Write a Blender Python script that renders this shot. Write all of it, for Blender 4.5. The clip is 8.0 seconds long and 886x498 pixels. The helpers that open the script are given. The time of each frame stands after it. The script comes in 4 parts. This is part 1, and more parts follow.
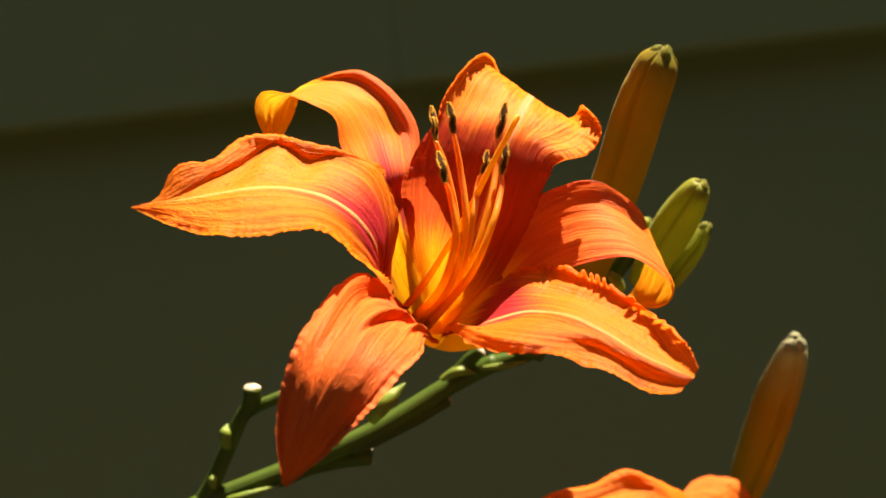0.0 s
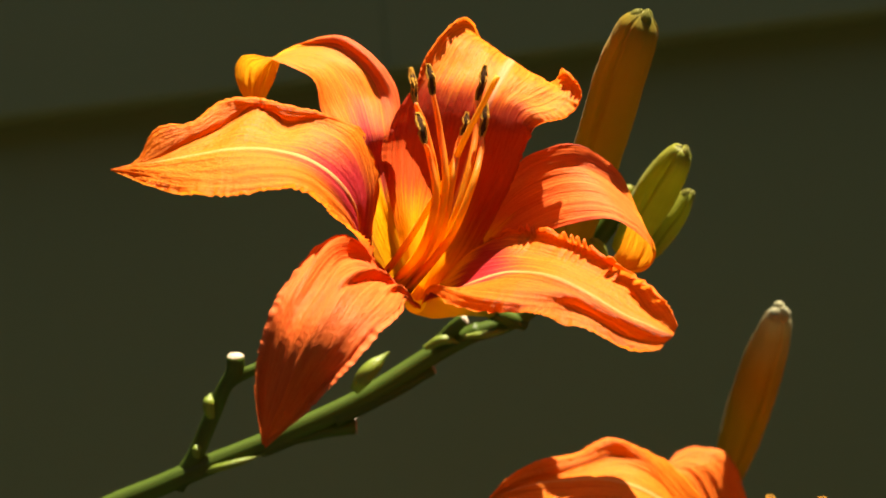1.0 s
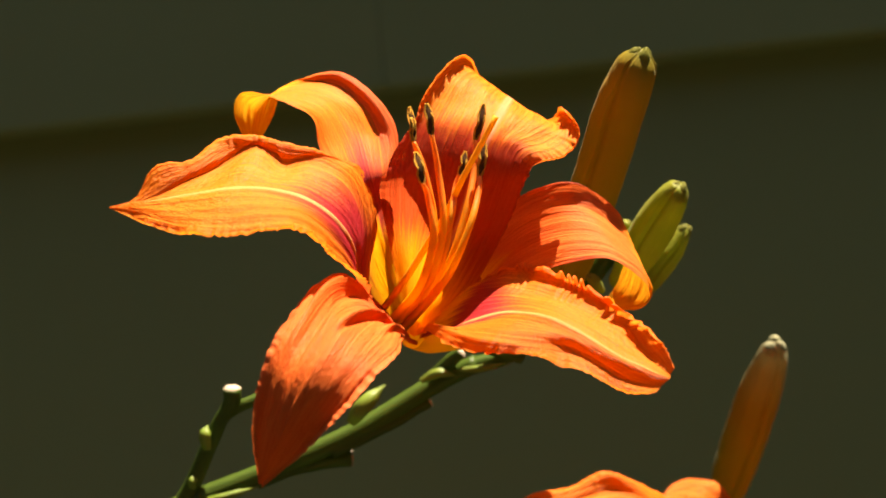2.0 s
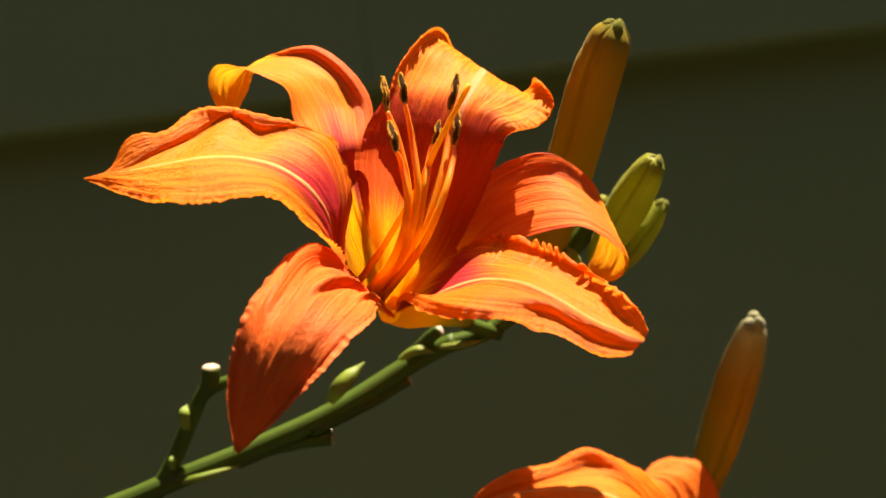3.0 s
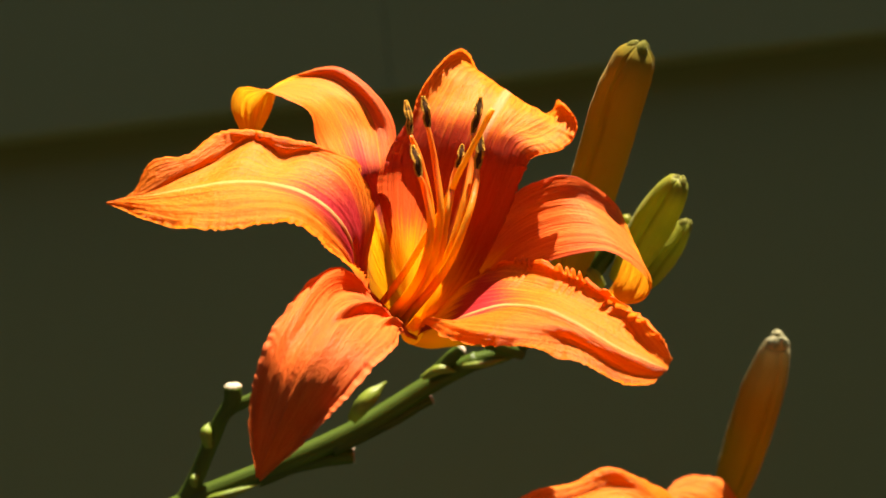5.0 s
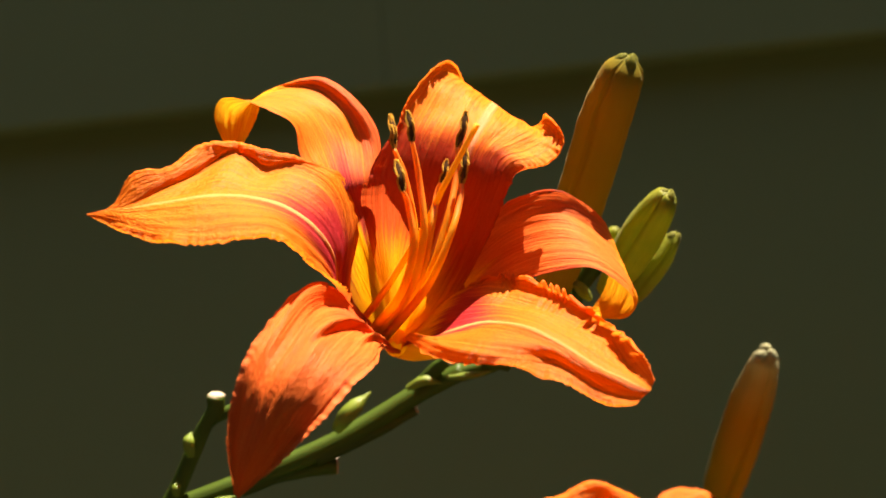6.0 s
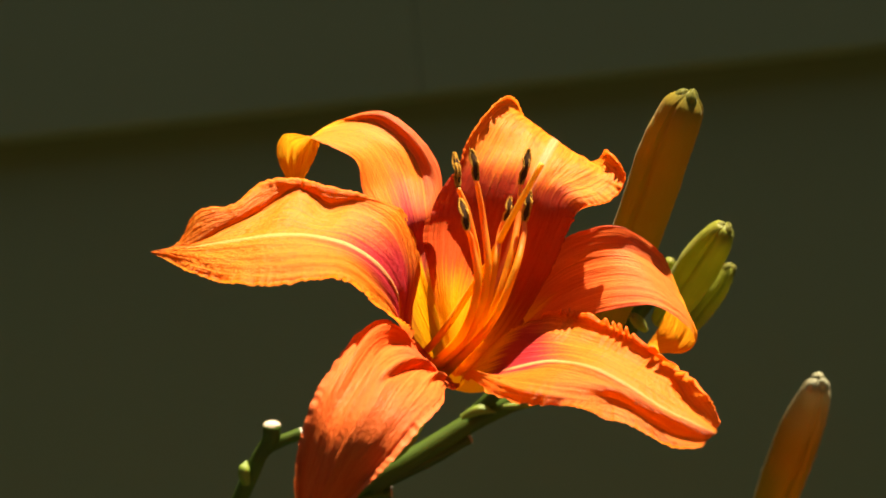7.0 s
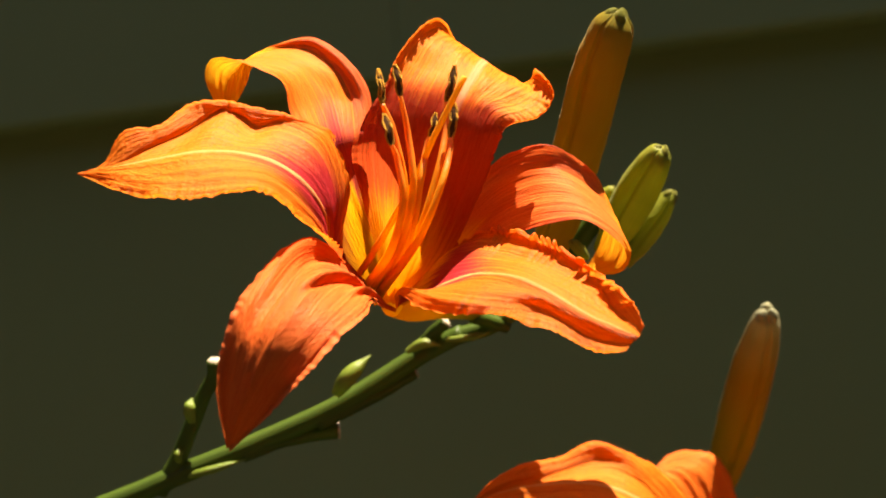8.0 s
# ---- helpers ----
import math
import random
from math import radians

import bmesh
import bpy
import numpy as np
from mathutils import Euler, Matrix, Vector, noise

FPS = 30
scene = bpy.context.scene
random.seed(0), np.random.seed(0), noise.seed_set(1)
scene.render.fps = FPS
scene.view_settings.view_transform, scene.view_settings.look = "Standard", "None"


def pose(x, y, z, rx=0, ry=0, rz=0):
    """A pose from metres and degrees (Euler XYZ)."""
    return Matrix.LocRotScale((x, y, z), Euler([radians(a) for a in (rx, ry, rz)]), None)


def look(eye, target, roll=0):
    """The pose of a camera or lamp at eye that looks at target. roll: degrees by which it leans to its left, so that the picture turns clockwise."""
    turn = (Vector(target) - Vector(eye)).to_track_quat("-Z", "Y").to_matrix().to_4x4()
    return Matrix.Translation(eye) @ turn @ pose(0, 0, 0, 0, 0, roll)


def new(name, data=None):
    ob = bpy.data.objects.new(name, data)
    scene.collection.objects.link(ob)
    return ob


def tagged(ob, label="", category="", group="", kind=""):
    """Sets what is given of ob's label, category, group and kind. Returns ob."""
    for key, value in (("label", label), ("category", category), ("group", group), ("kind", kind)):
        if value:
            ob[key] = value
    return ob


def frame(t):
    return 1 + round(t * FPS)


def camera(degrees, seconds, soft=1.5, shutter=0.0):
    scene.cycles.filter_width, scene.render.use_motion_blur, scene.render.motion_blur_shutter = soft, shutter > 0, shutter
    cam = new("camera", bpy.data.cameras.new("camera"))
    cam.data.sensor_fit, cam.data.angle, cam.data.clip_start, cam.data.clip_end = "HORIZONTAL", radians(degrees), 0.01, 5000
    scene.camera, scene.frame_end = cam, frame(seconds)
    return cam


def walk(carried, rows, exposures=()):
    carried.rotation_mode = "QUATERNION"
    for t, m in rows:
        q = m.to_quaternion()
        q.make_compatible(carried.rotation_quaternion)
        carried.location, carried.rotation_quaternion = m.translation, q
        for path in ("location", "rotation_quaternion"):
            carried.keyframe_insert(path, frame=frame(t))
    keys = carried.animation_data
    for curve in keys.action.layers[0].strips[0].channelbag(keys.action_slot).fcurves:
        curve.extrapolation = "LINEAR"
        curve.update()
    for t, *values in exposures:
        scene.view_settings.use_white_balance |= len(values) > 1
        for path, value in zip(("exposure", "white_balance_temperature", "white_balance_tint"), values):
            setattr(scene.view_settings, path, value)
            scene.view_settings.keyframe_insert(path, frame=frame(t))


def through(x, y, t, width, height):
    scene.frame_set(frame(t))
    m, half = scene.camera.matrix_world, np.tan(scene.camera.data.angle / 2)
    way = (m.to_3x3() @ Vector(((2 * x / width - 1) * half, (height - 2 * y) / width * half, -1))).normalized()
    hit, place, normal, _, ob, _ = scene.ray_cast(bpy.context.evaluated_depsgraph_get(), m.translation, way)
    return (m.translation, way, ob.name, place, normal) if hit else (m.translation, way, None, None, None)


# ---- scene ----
cam = camera(25.0, 8.0, soft=1.75)
cam.data.dof.use_dof = True
cam.data.dof.focus_distance = 0.390
cam.data.dof.aperture_fstop = 18.0
PATH = [
    (0, pose(-0.00001, -0.40664, 0.85001, 89.999, 6.730, 0.000)),
    (0.2, pose(0.00035, -0.40749, 0.85331, 89.999, 6.473, 0.112)),
    (0.5, pose(0.00300, -0.40597, 0.85710, 89.195, 6.225, 0.234)),
    (0.8, pose(0.00207, -0.40538, 0.84678, 89.890, 6.876, -0.107)),
    (1, pose(0.00277, -0.40661, 0.83984, 90.359, 6.974, 0.024)),
    (1.2, pose(0.00194, -0.40675, 0.84147, 90.084, 6.896, 0.004)),
    (1.5, pose(-0.00024, -0.40750, 0.84292, 90.535, 6.694, -0.179)),
    (1.7, pose(0.00024, -0.40755, 0.85054, 90.031, 6.537, -0.268)),
    (2.8, pose(0.01178, -0.40778, 0.83556, 91.261, 7.002, 0.384)),
    (3, pose(0.00592, -0.40795, 0.83542, 91.148, 7.154, -0.221)),
    (3.2, pose(0.00284, -0.40792, 0.83962, 90.771, 6.926, -0.449)),
    (3.5, pose(-0.00334, -0.40798, 0.84512, 90.691, 6.730, -0.907)),
    (3.8, pose(0.00569, -0.40829, 0.84987, 90.562, 6.417, -0.035)),
    (4, pose(0.01223, -0.40475, 0.85134, 90.271, 6.616, 0.306)),
    (4.2, pose(0.01440, -0.40340, 0.84831, 90.482, 6.968, 0.228)),
    (4.5, pose(0.02051, -0.40508, 0.84357, 90.600, 7.303, 1.000)),
    (4.8, pose(0.01198, -0.40473, 0.84396, 90.491, 6.922, 0.541)),
    (5, pose(0.00650, -0.40685, 0.84356, 90.714, 6.963, 0.374)),
    (5.2, pose(-0.00004, -0.40802, 0.84306, 91.082, 6.545, -0.108)),
    (6.3, pose(0.01404, -0.40217, 0.85198, 89.930, 6.659, 1.009)),
    (6.5, pose(0.01378, -0.40491, 0.85240, 90.214, 7.098, 1.189)),
    (6.7, pose(0.00931, -0.40194, 0.85560, 90.083, 6.587, 0.987)),
    (7, pose(0.00160, -0.40419, 0.86285, 89.478, 6.124, 0.654)),
    (7.3, pose(-0.00061, -0.40767, 0.86177, 89.248, 5.991, 0.639)),
    (7.5, pose(-0.00184, -0.40614, 0.85916, 89.103, 6.655, 0.118)),
    (7.7, pose(0.00596, -0.40420, 0.85012, 89.561, 6.674, 0.602)),
    (8, pose(0.01954, -0.40379, 0.83652, 90.808, 7.315, 1.710)),
]
walk(cam, PATH, [(0.0, 1.97, 7400, 10), (8.0, 1.97, 7400, 10)])

# ---- light ----
SUN = Vector((0.30, 0.05, 0.95)).normalized()
world = bpy.data.worlds.new("world")
scene.world = world
world.use_nodes = True
wt = world.node_tree
sky = wt.nodes.new("ShaderNodeTexSky")
sky.sky_type = "NISHITA"
sky.sun_disc = False
sky.sun_elevation = math.asin(SUN.z)
sky.sun_rotation = math.atan2(SUN.x, SUN.y)
back = wt.nodes["Background"]
back.inputs["Strength"].default_value = 0.025
wt.links.new(sky.outputs["Color"], back.inputs["Color"])
sun = new("sun", bpy.data.lights.new("sun", "SUN"))
sun.data.energy = 5.35
sun.data.angle = radians(0.53)
sun.data.color = (1.0, 0.94, 0.84)
sun.matrix_world = look(SUN * 10, (0, 0, 0))

# ---- small helpers ----
LEAN = radians(6.73)          # the plant's own drawing plane leans by this against the level siding
HEART = Vector((0.0, 0.0, 0.85))
PLANE = Matrix.Translation(HEART) @ Matrix(((math.cos(LEAN), math.sin(LEAN), 0, 0), (0, 0, -1, 0), (-math.sin(LEAN), math.cos(LEAN), 0, 0), (0, 0, 0, 1))) @ Matrix.Scale(0.001, 4)


def part(name, bm, material, parent=None, label="", smooth=True):
    """One mesh object from a bmesh in world metres, hung under a thing or a part."""
    if parent is not None:
        at = parent.matrix_basis.translation if parent.parent is None else parent.parent.matrix_basis.translation
        bm.transform(Matrix.Translation(-at))
    data = bpy.data.meshes.new(name)
    bm.to_mesh(data)
    bm.free()
    if smooth:
        data.polygons.foreach_set("use_smooth", [True] * len(data.polygons))
    data.materials.append(material)
    ob = new(name, data)
    if parent is not None:
        ob.parent = parent
    if label:
        tagged(ob, label)
    return ob


def spline(points, s):
    """A smooth curve through the control points, s from 0 to 1."""
    p = np.asarray(points, float)
    x = min(max(s, 0.0), 1.0) * (len(p) - 1)
    i = min(int(x), len(p) - 2)
    f = x - i
    p1, p2 = p[i], p[i + 1]
    p0 = p[i - 1] if i > 0 else 2 * p1 - p2
    p3 = p[i + 2] if i + 2 < len(p) else 2 * p2 - p1
    return 0.5 * (2 * p1 + (p2 - p0) * f + (2 * p0 - 5 * p1 + 4 * p2 - p3) * f * f + (3 * p1 - p0 - 3 * p2 + p3) * f ** 3)


def grid(bm, rows, uvs, closed=False, world_plane=True):
    """Quads over rows of points (millimetres in the drawing plane), with their own surface coordinates."""
    uv = bm.loops.layers.uv.verify()
    m = PLANE if world_plane else Matrix.Identity(4)
    vs = [[bm.verts.new(m @ Vector(p)) for p in r] for r in rows]
    n = len(rows[0])
    for i in range(len(rows) - 1):
        for j in range(n if closed else n - 1):
            k = (j + 1) % n
            f = bm.faces.new((vs[i][j], vs[i + 1][j], vs[i + 1][k], vs[i][k]))
            u1 = uvs[0][j + 1] if closed else uvs[0][k]
            for lp, c in zip(f.loops, ((uvs[0][j], uvs[1][i]), (uvs[0][j], uvs[1][i + 1]), (u1, uvs[1][i + 1]), (u1, uvs[1][i]))):
                lp[uv].uv = c
    return vs


def ease(knots, curves, q):
    """Smooth passage across a blade: from margin to margin through its folds and midrib, at rest near each without swinging past."""
    for i in range(len(knots) - 2):
        if q <= knots[i + 1]:
            break
    else:
        i = len(knots) - 2
    slopes = []
    for k in (i, i + 1):
        a, b = max(0, k - 1), min(len(knots) - 1, k + 1)
        slopes.append(0.75 * (curves[b] - curves[a]) / (knots[b] - knots[a]))
    w = knots[i + 1] - knots[i]
    f = (q - knots[i]) / w
    return (2 * f ** 3 - 3 * f * f + 1) * curves[i] + (f ** 3 - 2 * f * f + f) * w * slopes[0] + (3 * f * f - 2 * f ** 3) * curves[i + 1] + (f ** 3 - f * f) * w * slopes[1]


def tepal(name, parent, material, rib, right, left, right_fold=None, left_fold=None, at=(-0.6, 0.55), cup=((0, 0), (0, 0)), ruffle=(1.0, 1.0), waves=9, seed=0, crimp=0.0, keel=0.4, folds=0.5, frill=((0, 0), (0, 0)), pitch=40, reach=9, ridges=(), roll=((0, 0), (0, 0)), curl=(2.6, 2.6), hem=0.92, bead=0.15, lip=4, label="", steps=(190, 80)):
    """A petal or sepal: a sheet through its midrib, the folds beside it and its two margins, with ruffled, pleated and rolled margins."""
    ns, nq = steps
    P = np.zeros((ns + 1, nq + 1, 3))
    across = np.linspace(-1, 1, nq + 1)
    across = 0.5 * across + 0.5 * np.sin(across * math.pi / 2)
    q = across[:, None]
    for i in range(ns + 1):
        m, a, b = spline(rib, i / ns), spline(right, i / ns), spline(left, i / ns)
        if right_fold:
            c, d = spline(right_fold, i / ns), spline(left_fold, i / ns)
            for j in range(nq + 1):
                P[i, j] = ease((-1, at[0], 0, at[1], 1), (a, c, m, d, b), float(across[j]))
        else:
            P[i] = m + q * (b - a) / 2 + q * q * ((a + b) / 2 - m)
    ds, dq = np.gradient(P, axis=0), np.gradient(P, across, axis=1)
    n = np.cross(ds, dq)
    n /= np.linalg.norm(n, axis=2, keepdims=True) + 1e-9
    for i in range(ns + 1):
        s = i / ns
        ends = min(1.0, s / 0.25) * min(1.0, (1 - s) / 0.14)
        cups = [float(spline([(c, 0, 0) for c in side], s)[0]) * (6.75 if lip == 4 else 12.2) for side in cup]
        frills = [float(spline([(c, 0, 0) for c in side], s)[0]) for side in frill]
        rolls = [float(spline([(c, 0, 0) for c in side], s)[0]) for side in roll]
        for j in range(nq + 1):
            q = float(across[j])
            k, side = abs(q), 0 if q < 0 else 1
            h = cups[side] * k ** lip * (1 - q * q)
            wob = noise.noise(Vector((s * waves, side * 7.3 + seed, 0.3))) * 2 + 0.7 * noise.noise(Vector((s * waves * 2.7, side * 3.1 + seed, 4.0)))
            h += ruffle[side] * wob * k ** 4 * ends
            fine = noise.noise(Vector((s * waves * 7, side * 5.7 + seed + k * 1.5, 9.0)))
            h += crimp * fine * k ** 9 * ends * min(1.0, (1 - s) / 0.3)
            # pleats of uneven depth that die out towards the blade
            phase = 6.283 * (pitch * s + 1.7 * noise.noise(Vector((s * pitch * 0.45, seed + side * 2.0, 7.0))) + 0.25 * k)
            tooth = math.sin(phase) * (0.65 + 0.7 * noise.noise(Vector((s * pitch * 0.6, seed - side, 12.0))))
            h += 0.45 * frills[side] * tooth * k ** reach
            h += 0.35 * noise.noise(Vector((s * 7, q * 5, seed + 20.0))) * ends + folds * noise.noise(Vector((s * 2.6, q * 6.5, seed + 40.0))) * ends
            h += min(1.0, 2.5 * folds) * (0.16 * noise.noise(Vector((s * 34, q * 24, seed + 60.0))) + 0.07 * noise.noise(Vector((s * 80, q * 40, seed + 80.0)))) * ends * s
            # shallow furrows between the long veins
            h += 0.10 * noise.noise(Vector((s * 3.0, q * 26, seed + 30.0))) * ends
            h += keel * (math.exp(-(q / 0.05) ** 2) - 0.8 * math.exp(-(q / 0.16) ** 2)) * min(1, s * 4) * (1 - s)
            for q0, wide, high, s0, s1, drift in ridges:
                h += high * math.exp(-((q - q0 - drift * (s - s0)) / wide) ** 2) * max(0.0, math.sin(math.pi * min(1, max(0, (s - s0) / (s1 - s0)))))
            P[i, j] += n[i, j] * h
            r = rolls[side] * (1 + bead * tooth)
            if k > hem and abs(r) > 0.01:
                # the very margin curls over, to the face where r is positive and to the back where it is negative
                turn = (k - hem) / (1 - hem) * curl[side]
                long = float(np.linalg.norm(dq[i, j])) + 1e-6
                P[i, j] += n[i, j] * r * (1 - math.cos(turn)) + dq[i, j] * ((abs(r) * math.sin(turn) - (k - hem) * long) / long) * (1 if q > 0 else -1)
            P[i, j] += dq[i, j] * (0.012 * fine * k ** 6 * ends + 0.005 * frills[side] * math.cos(phase) * k ** 14) * (1 if q > 0 else -1)
    bm = bmesh.new()
    grid(bm, P.tolist(), (((across + 1) / 2).tolist(), [i / ns for i in range(ns + 1)]))
    return part(name, bm, material, parent, label)


def rod(bm, points, radii, sides=14, rows=40, flute=0.0, lobes=3, squash=1.0, caps=True, rough=0.0, seed=0.0, turn=0.0, groove=0.0):
    """A round or lobed rod along a curve; radii are spread over its length."""
    centre = [spline(points, i / rows) for i in range(rows + 1)]
    out, up = [], np.array((0.13, 0.2, 1.0))
    for i in range(rows + 1):
        t = centre[min(i + 1, rows)] - centre[max(i - 1, 0)]
        t /= np.linalg.norm(t) + 1e-9
        e1 = np.cross(t, up)
        e1 /= np.linalg.norm(e1)
        e2 = np.cross(e1, t)
        r = float(spline([(x, 0, 0) for x in radii], i / rows)[0])
        ring = []
        for j in range(sides):
            a = 2 * math.pi * j / sides + turn
            rr = r * (1 + flute * math.cos(lobes * a)) * (1 + rough * noise.noise(Vector((math.cos(a) * 2, math.sin(a) * 2 + seed, i * 0.25))))
            off = (a - turn - 0.4) * 3 / (2 * math.pi)
            # each outer tepal overlaps the next: the skin swells slowly and steps down at a dark seam
            rr *= 1 - groove * math.exp(-((off - round(off)) / 0.042) ** 2) + 0.35 * groove * (off - math.floor(off) - 0.5)
            ring.append((centre[i] + rr * (math.cos(a) * e1 + squash * math.sin(a) * e2)).tolist())
        out.append(ring)
    vs = grid(bm, out, ([j / sides for j in range(sides + 1)], [i / rows for i in range(rows + 1)]), closed=True)
    if caps:
        bm.faces.new(vs[0])
        bm.faces.new(vs[-1][::-1])
    return bm


def stalk(name, parent, material, points, radii, label="", **kw):
    return part(name, rod(bmesh.new(), points, radii, **kw), material, parent, label)


# ---- materials ----
class Nodes:
    """A short hand for node trees."""

    def __init__(self, name):
        self.material = bpy.data.materials.new(name)
        self.material.use_nodes = True
        self.tree = self.material.node_tree
        self.tree.nodes.clear()
        self.output = self.tree.nodes.new("ShaderNodeOutputMaterial")

    def node(self, kind, **inputs):
        n = self.tree.nodes.new("ShaderNode" + kind)
        for key, value in inputs.items():
            self.feed(n.inputs[key.replace("_", " ")], value)
        return n

    def feed(self, socket, value):
        if isinstance(value, bpy.types.NodeSocket):
            self.tree.links.new(value, socket)
        else:
            socket.default_value = value

    def math(self, op, a, b=0.0, c=0.0):
        n = self.tree.nodes.new("ShaderNodeMath")
        n.operation = op
        for s, v in zip(n.inputs, (a, b, c)):
            self.feed(s, v)
        return n.outputs[0]

    def ramp(self, fac, stops, smooth=True):
        n = self.tree.nodes.new("ShaderNodeValToRGB")
        n.color_ramp.interpolation = "EASE" if smooth else "LINEAR"
        e = n.color_ramp.elements
        while len(e) < len(stops):
            e.new(0.5)
        for x, (pos, col) in zip(e, stops):
            x.position = pos
            x.color = (col, col, col, 1) if isinstance(col, float) else (*col, 1)
        self.feed(n.inputs["Fac"], fac)
        return n.outputs["Color"]

    def mix(self, fac, a, b, mode="MIX"):
        n = self.tree.nodes.new("ShaderNodeMix")
        n.data_type, n.blend_type = "RGBA", mode
        for i, v in ((0, fac), (6, a), (7, b)):
            self.feed(n.inputs[i], (*v, 1) if isinstance(v, tuple) and len(v) == 3 else v)
        return n.outputs[2]

    def noise(self, vector, scale, detail=4.0, rough=0.5):
        n = self.node("TexNoise", Vector=vector, Scale=scale, Detail=detail, Roughness=rough)
        return n.outputs["Fac"]

    def scaled(self, vector, x, y, z):
        n = self.node("Mapping", Vector=vector, Scale=(x, y, z))
        return n.outputs["Vector"]

    def bump(self, height, strength, distance):
        return self.node("Bump", Height=height, Strength=strength, Distance=distance).outputs["Normal"]

    def done(self, shader):
        self.tree.links.new(shader, self.output.inputs["Surface"])
        return self.material


def tissue(n, colour, through, normal, share, gloss=0.08, rough=0.45):
    """A thin leaf: scatters light from its face, lets some through, and has a faint waxy gloss."""
    d = n.node("BsdfDiffuse", Color=colour, Normal=normal).outputs[0]
    t = n.node("BsdfTranslucent", Color=through, Normal=normal).outputs[0]
    mixed = n.node("MixShader", Fac=share)
    n.tree.links.new(d, mixed.inputs[1])
    n.tree.links.new(t, mixed.inputs[2])
    shine = n.node("BsdfGlossy", Color=(1, 1, 1, 1), Roughness=rough, Normal=normal).outputs[0]
    top = n.node("MixShader", Fac=gloss)
    n.tree.links.new(mixed.outputs[0], top.inputs[1])
    n.tree.links.new(shine, top.inputs[2])
    return top.outputs[0]


def tepal_material(name, petal, eye=(0.27, 0.35, 0.46, 0.56), skew=0.0, spread=0.20, throat=(0.92, 0.45, 0.012), dark=(0.33, 0.016, 0.031), blade=(0.91, 0.250, 0.023), rim=(0.84, 0.185, 0.018), rib=(0.92, 0.47, 0.16), band=((0.30, 0.0), (0.55, 1.0)), line=(0.022, 0.060), tip=None, strip=None, share=0.48, claw_share=0.60, veins=0.35, flare=0.13, density=0.55, crepe=0.8):
    n = Nodes(name)
    uv = n.node("TexCoord").outputs["UV"]
    sep = n.node("SeparateXYZ", Vector=uv)
    q, s = sep.outputs[0], sep.outputs[1]
    side = n.math("ABSOLUTE", n.math("MULTIPLY_ADD", q, 2.0, -1.0))
    streak = n.noise(n.scaled(uv, 46, 1.6, 1), 1.0, 5.0, 0.6)
    broad = n.noise(n.scaled(uv, 5, 3, 1), 1.0, 4.0)
    ragged = n.math("MULTIPLY_ADD", n.math("SUBTRACT", streak, 0.5), 0.20, s)
    ragged = n.math("MULTIPLY_ADD", n.math("SUBTRACT", broad, 0.5), 0.10, ragged)
    ragged = n.math("MULTIPLY_ADD", n.math("SUBTRACT", q, 0.5), skew, ragged)
    inner = n.math("MULTIPLY_ADD", side, flare, ragged)
    # the dark zone reaches farther out beside the midrib than at the margins
    outer = n.math("MULTIPLY_ADD", side, spread, ragged)
    claw = n.ramp(inner, [(eye[0] - 0.05, 0.0), (eye[1], 1.0)])
    base = n.mix(claw, throat, dark)
    far = n.ramp(outer, [(eye[2], 0.0), (eye[3] + 0.04, 1.0)])
    base = n.mix(far, base, blade)
    margin = n.ramp(n.math("ADD", side, n.math("MULTIPLY", n.math("SUBTRACT", broad, 0.5), 0.25)), [(0.82, 0.0), (0.99, 1.0)])
    base = n.mix(n.math("MULTIPLY", margin, n.math("MULTIPLY", n.ramp(s, list(band)), 0.6)), base, rim)
    if strip:
        where = n.ramp(n.math("MULTIPLY_ADD", n.math("SUBTRACT", streak, 0.5), 0.10, q), [(strip[0], 1.0), (strip[1], 0.0)] if strip[0] < strip[1] else [(strip[1], 0.0), (strip[0], 1.0)])
        base = n.mix(n.math("MULTIPLY", where, n.math("MULTIPLY", n.ramp(s, list(band)), 0.7)), base, rim)
    if tip:
        base = n.mix(n.ramp(ragged, [(tip[1], 0.0), (tip[2], 1.0)]), base, tip[0])
    vein = n.ramp(streak, [(0.36, 0.0), (0.50, 0.5), (0.66, 1.0)])
    base = n.mix(n.math("MULTIPLY", n.math("SUBTRACT", 1.0, vein), 0.65), base, n.mix(1.0, base, (0.86, 0.52, 0.42), "MULTIPLY"))
    # long branching veins, a little deeper in colour
    branch = n.math("ABSOLUTE", n.math("SUBTRACT", n.noise(n.scaled(uv, 15, 2.6, 1), 1.0, 3.0, 0.6), 0.5))
    base = n.mix(n.math("MULTIPLY", n.ramp(branch, [(0.0, 1.0), (0.035, 0.0)]), veins), base, n.mix(1.0, base, (0.88, 0.50, 0.40), "MULTIPLY"))
    spots = n.noise(n.scaled(uv, 60, 95, 1), 1.0, 3.0)
    base = n.mix(n.math("MULTIPLY", n.ramp(spots, [(0.5, 0.0), (0.72, 1.0)]), 0.45), base, n.mix(1.0, base, (0.80, 0.50, 0.4), "MULTIPLY"))
    if petal:
        stripe = n.ramp(side, [(line[0], 1.0), (line[1], 0.0)])
        keep = n.ramp(s, [(0.14, 0.0), (0.26, 1.0), (0.93, 0.9), (1.0, 0.2)])
        base = n.mix(n.math("MULTIPLY", stripe, n.math("MULTIPLY", keep, 0.58)), base, rib)
    # light that passes the leaf comes out paler than the face, as the watery cells scatter it
    through = n.mix(0.08, base, (0.95, 0.40, 0.03))
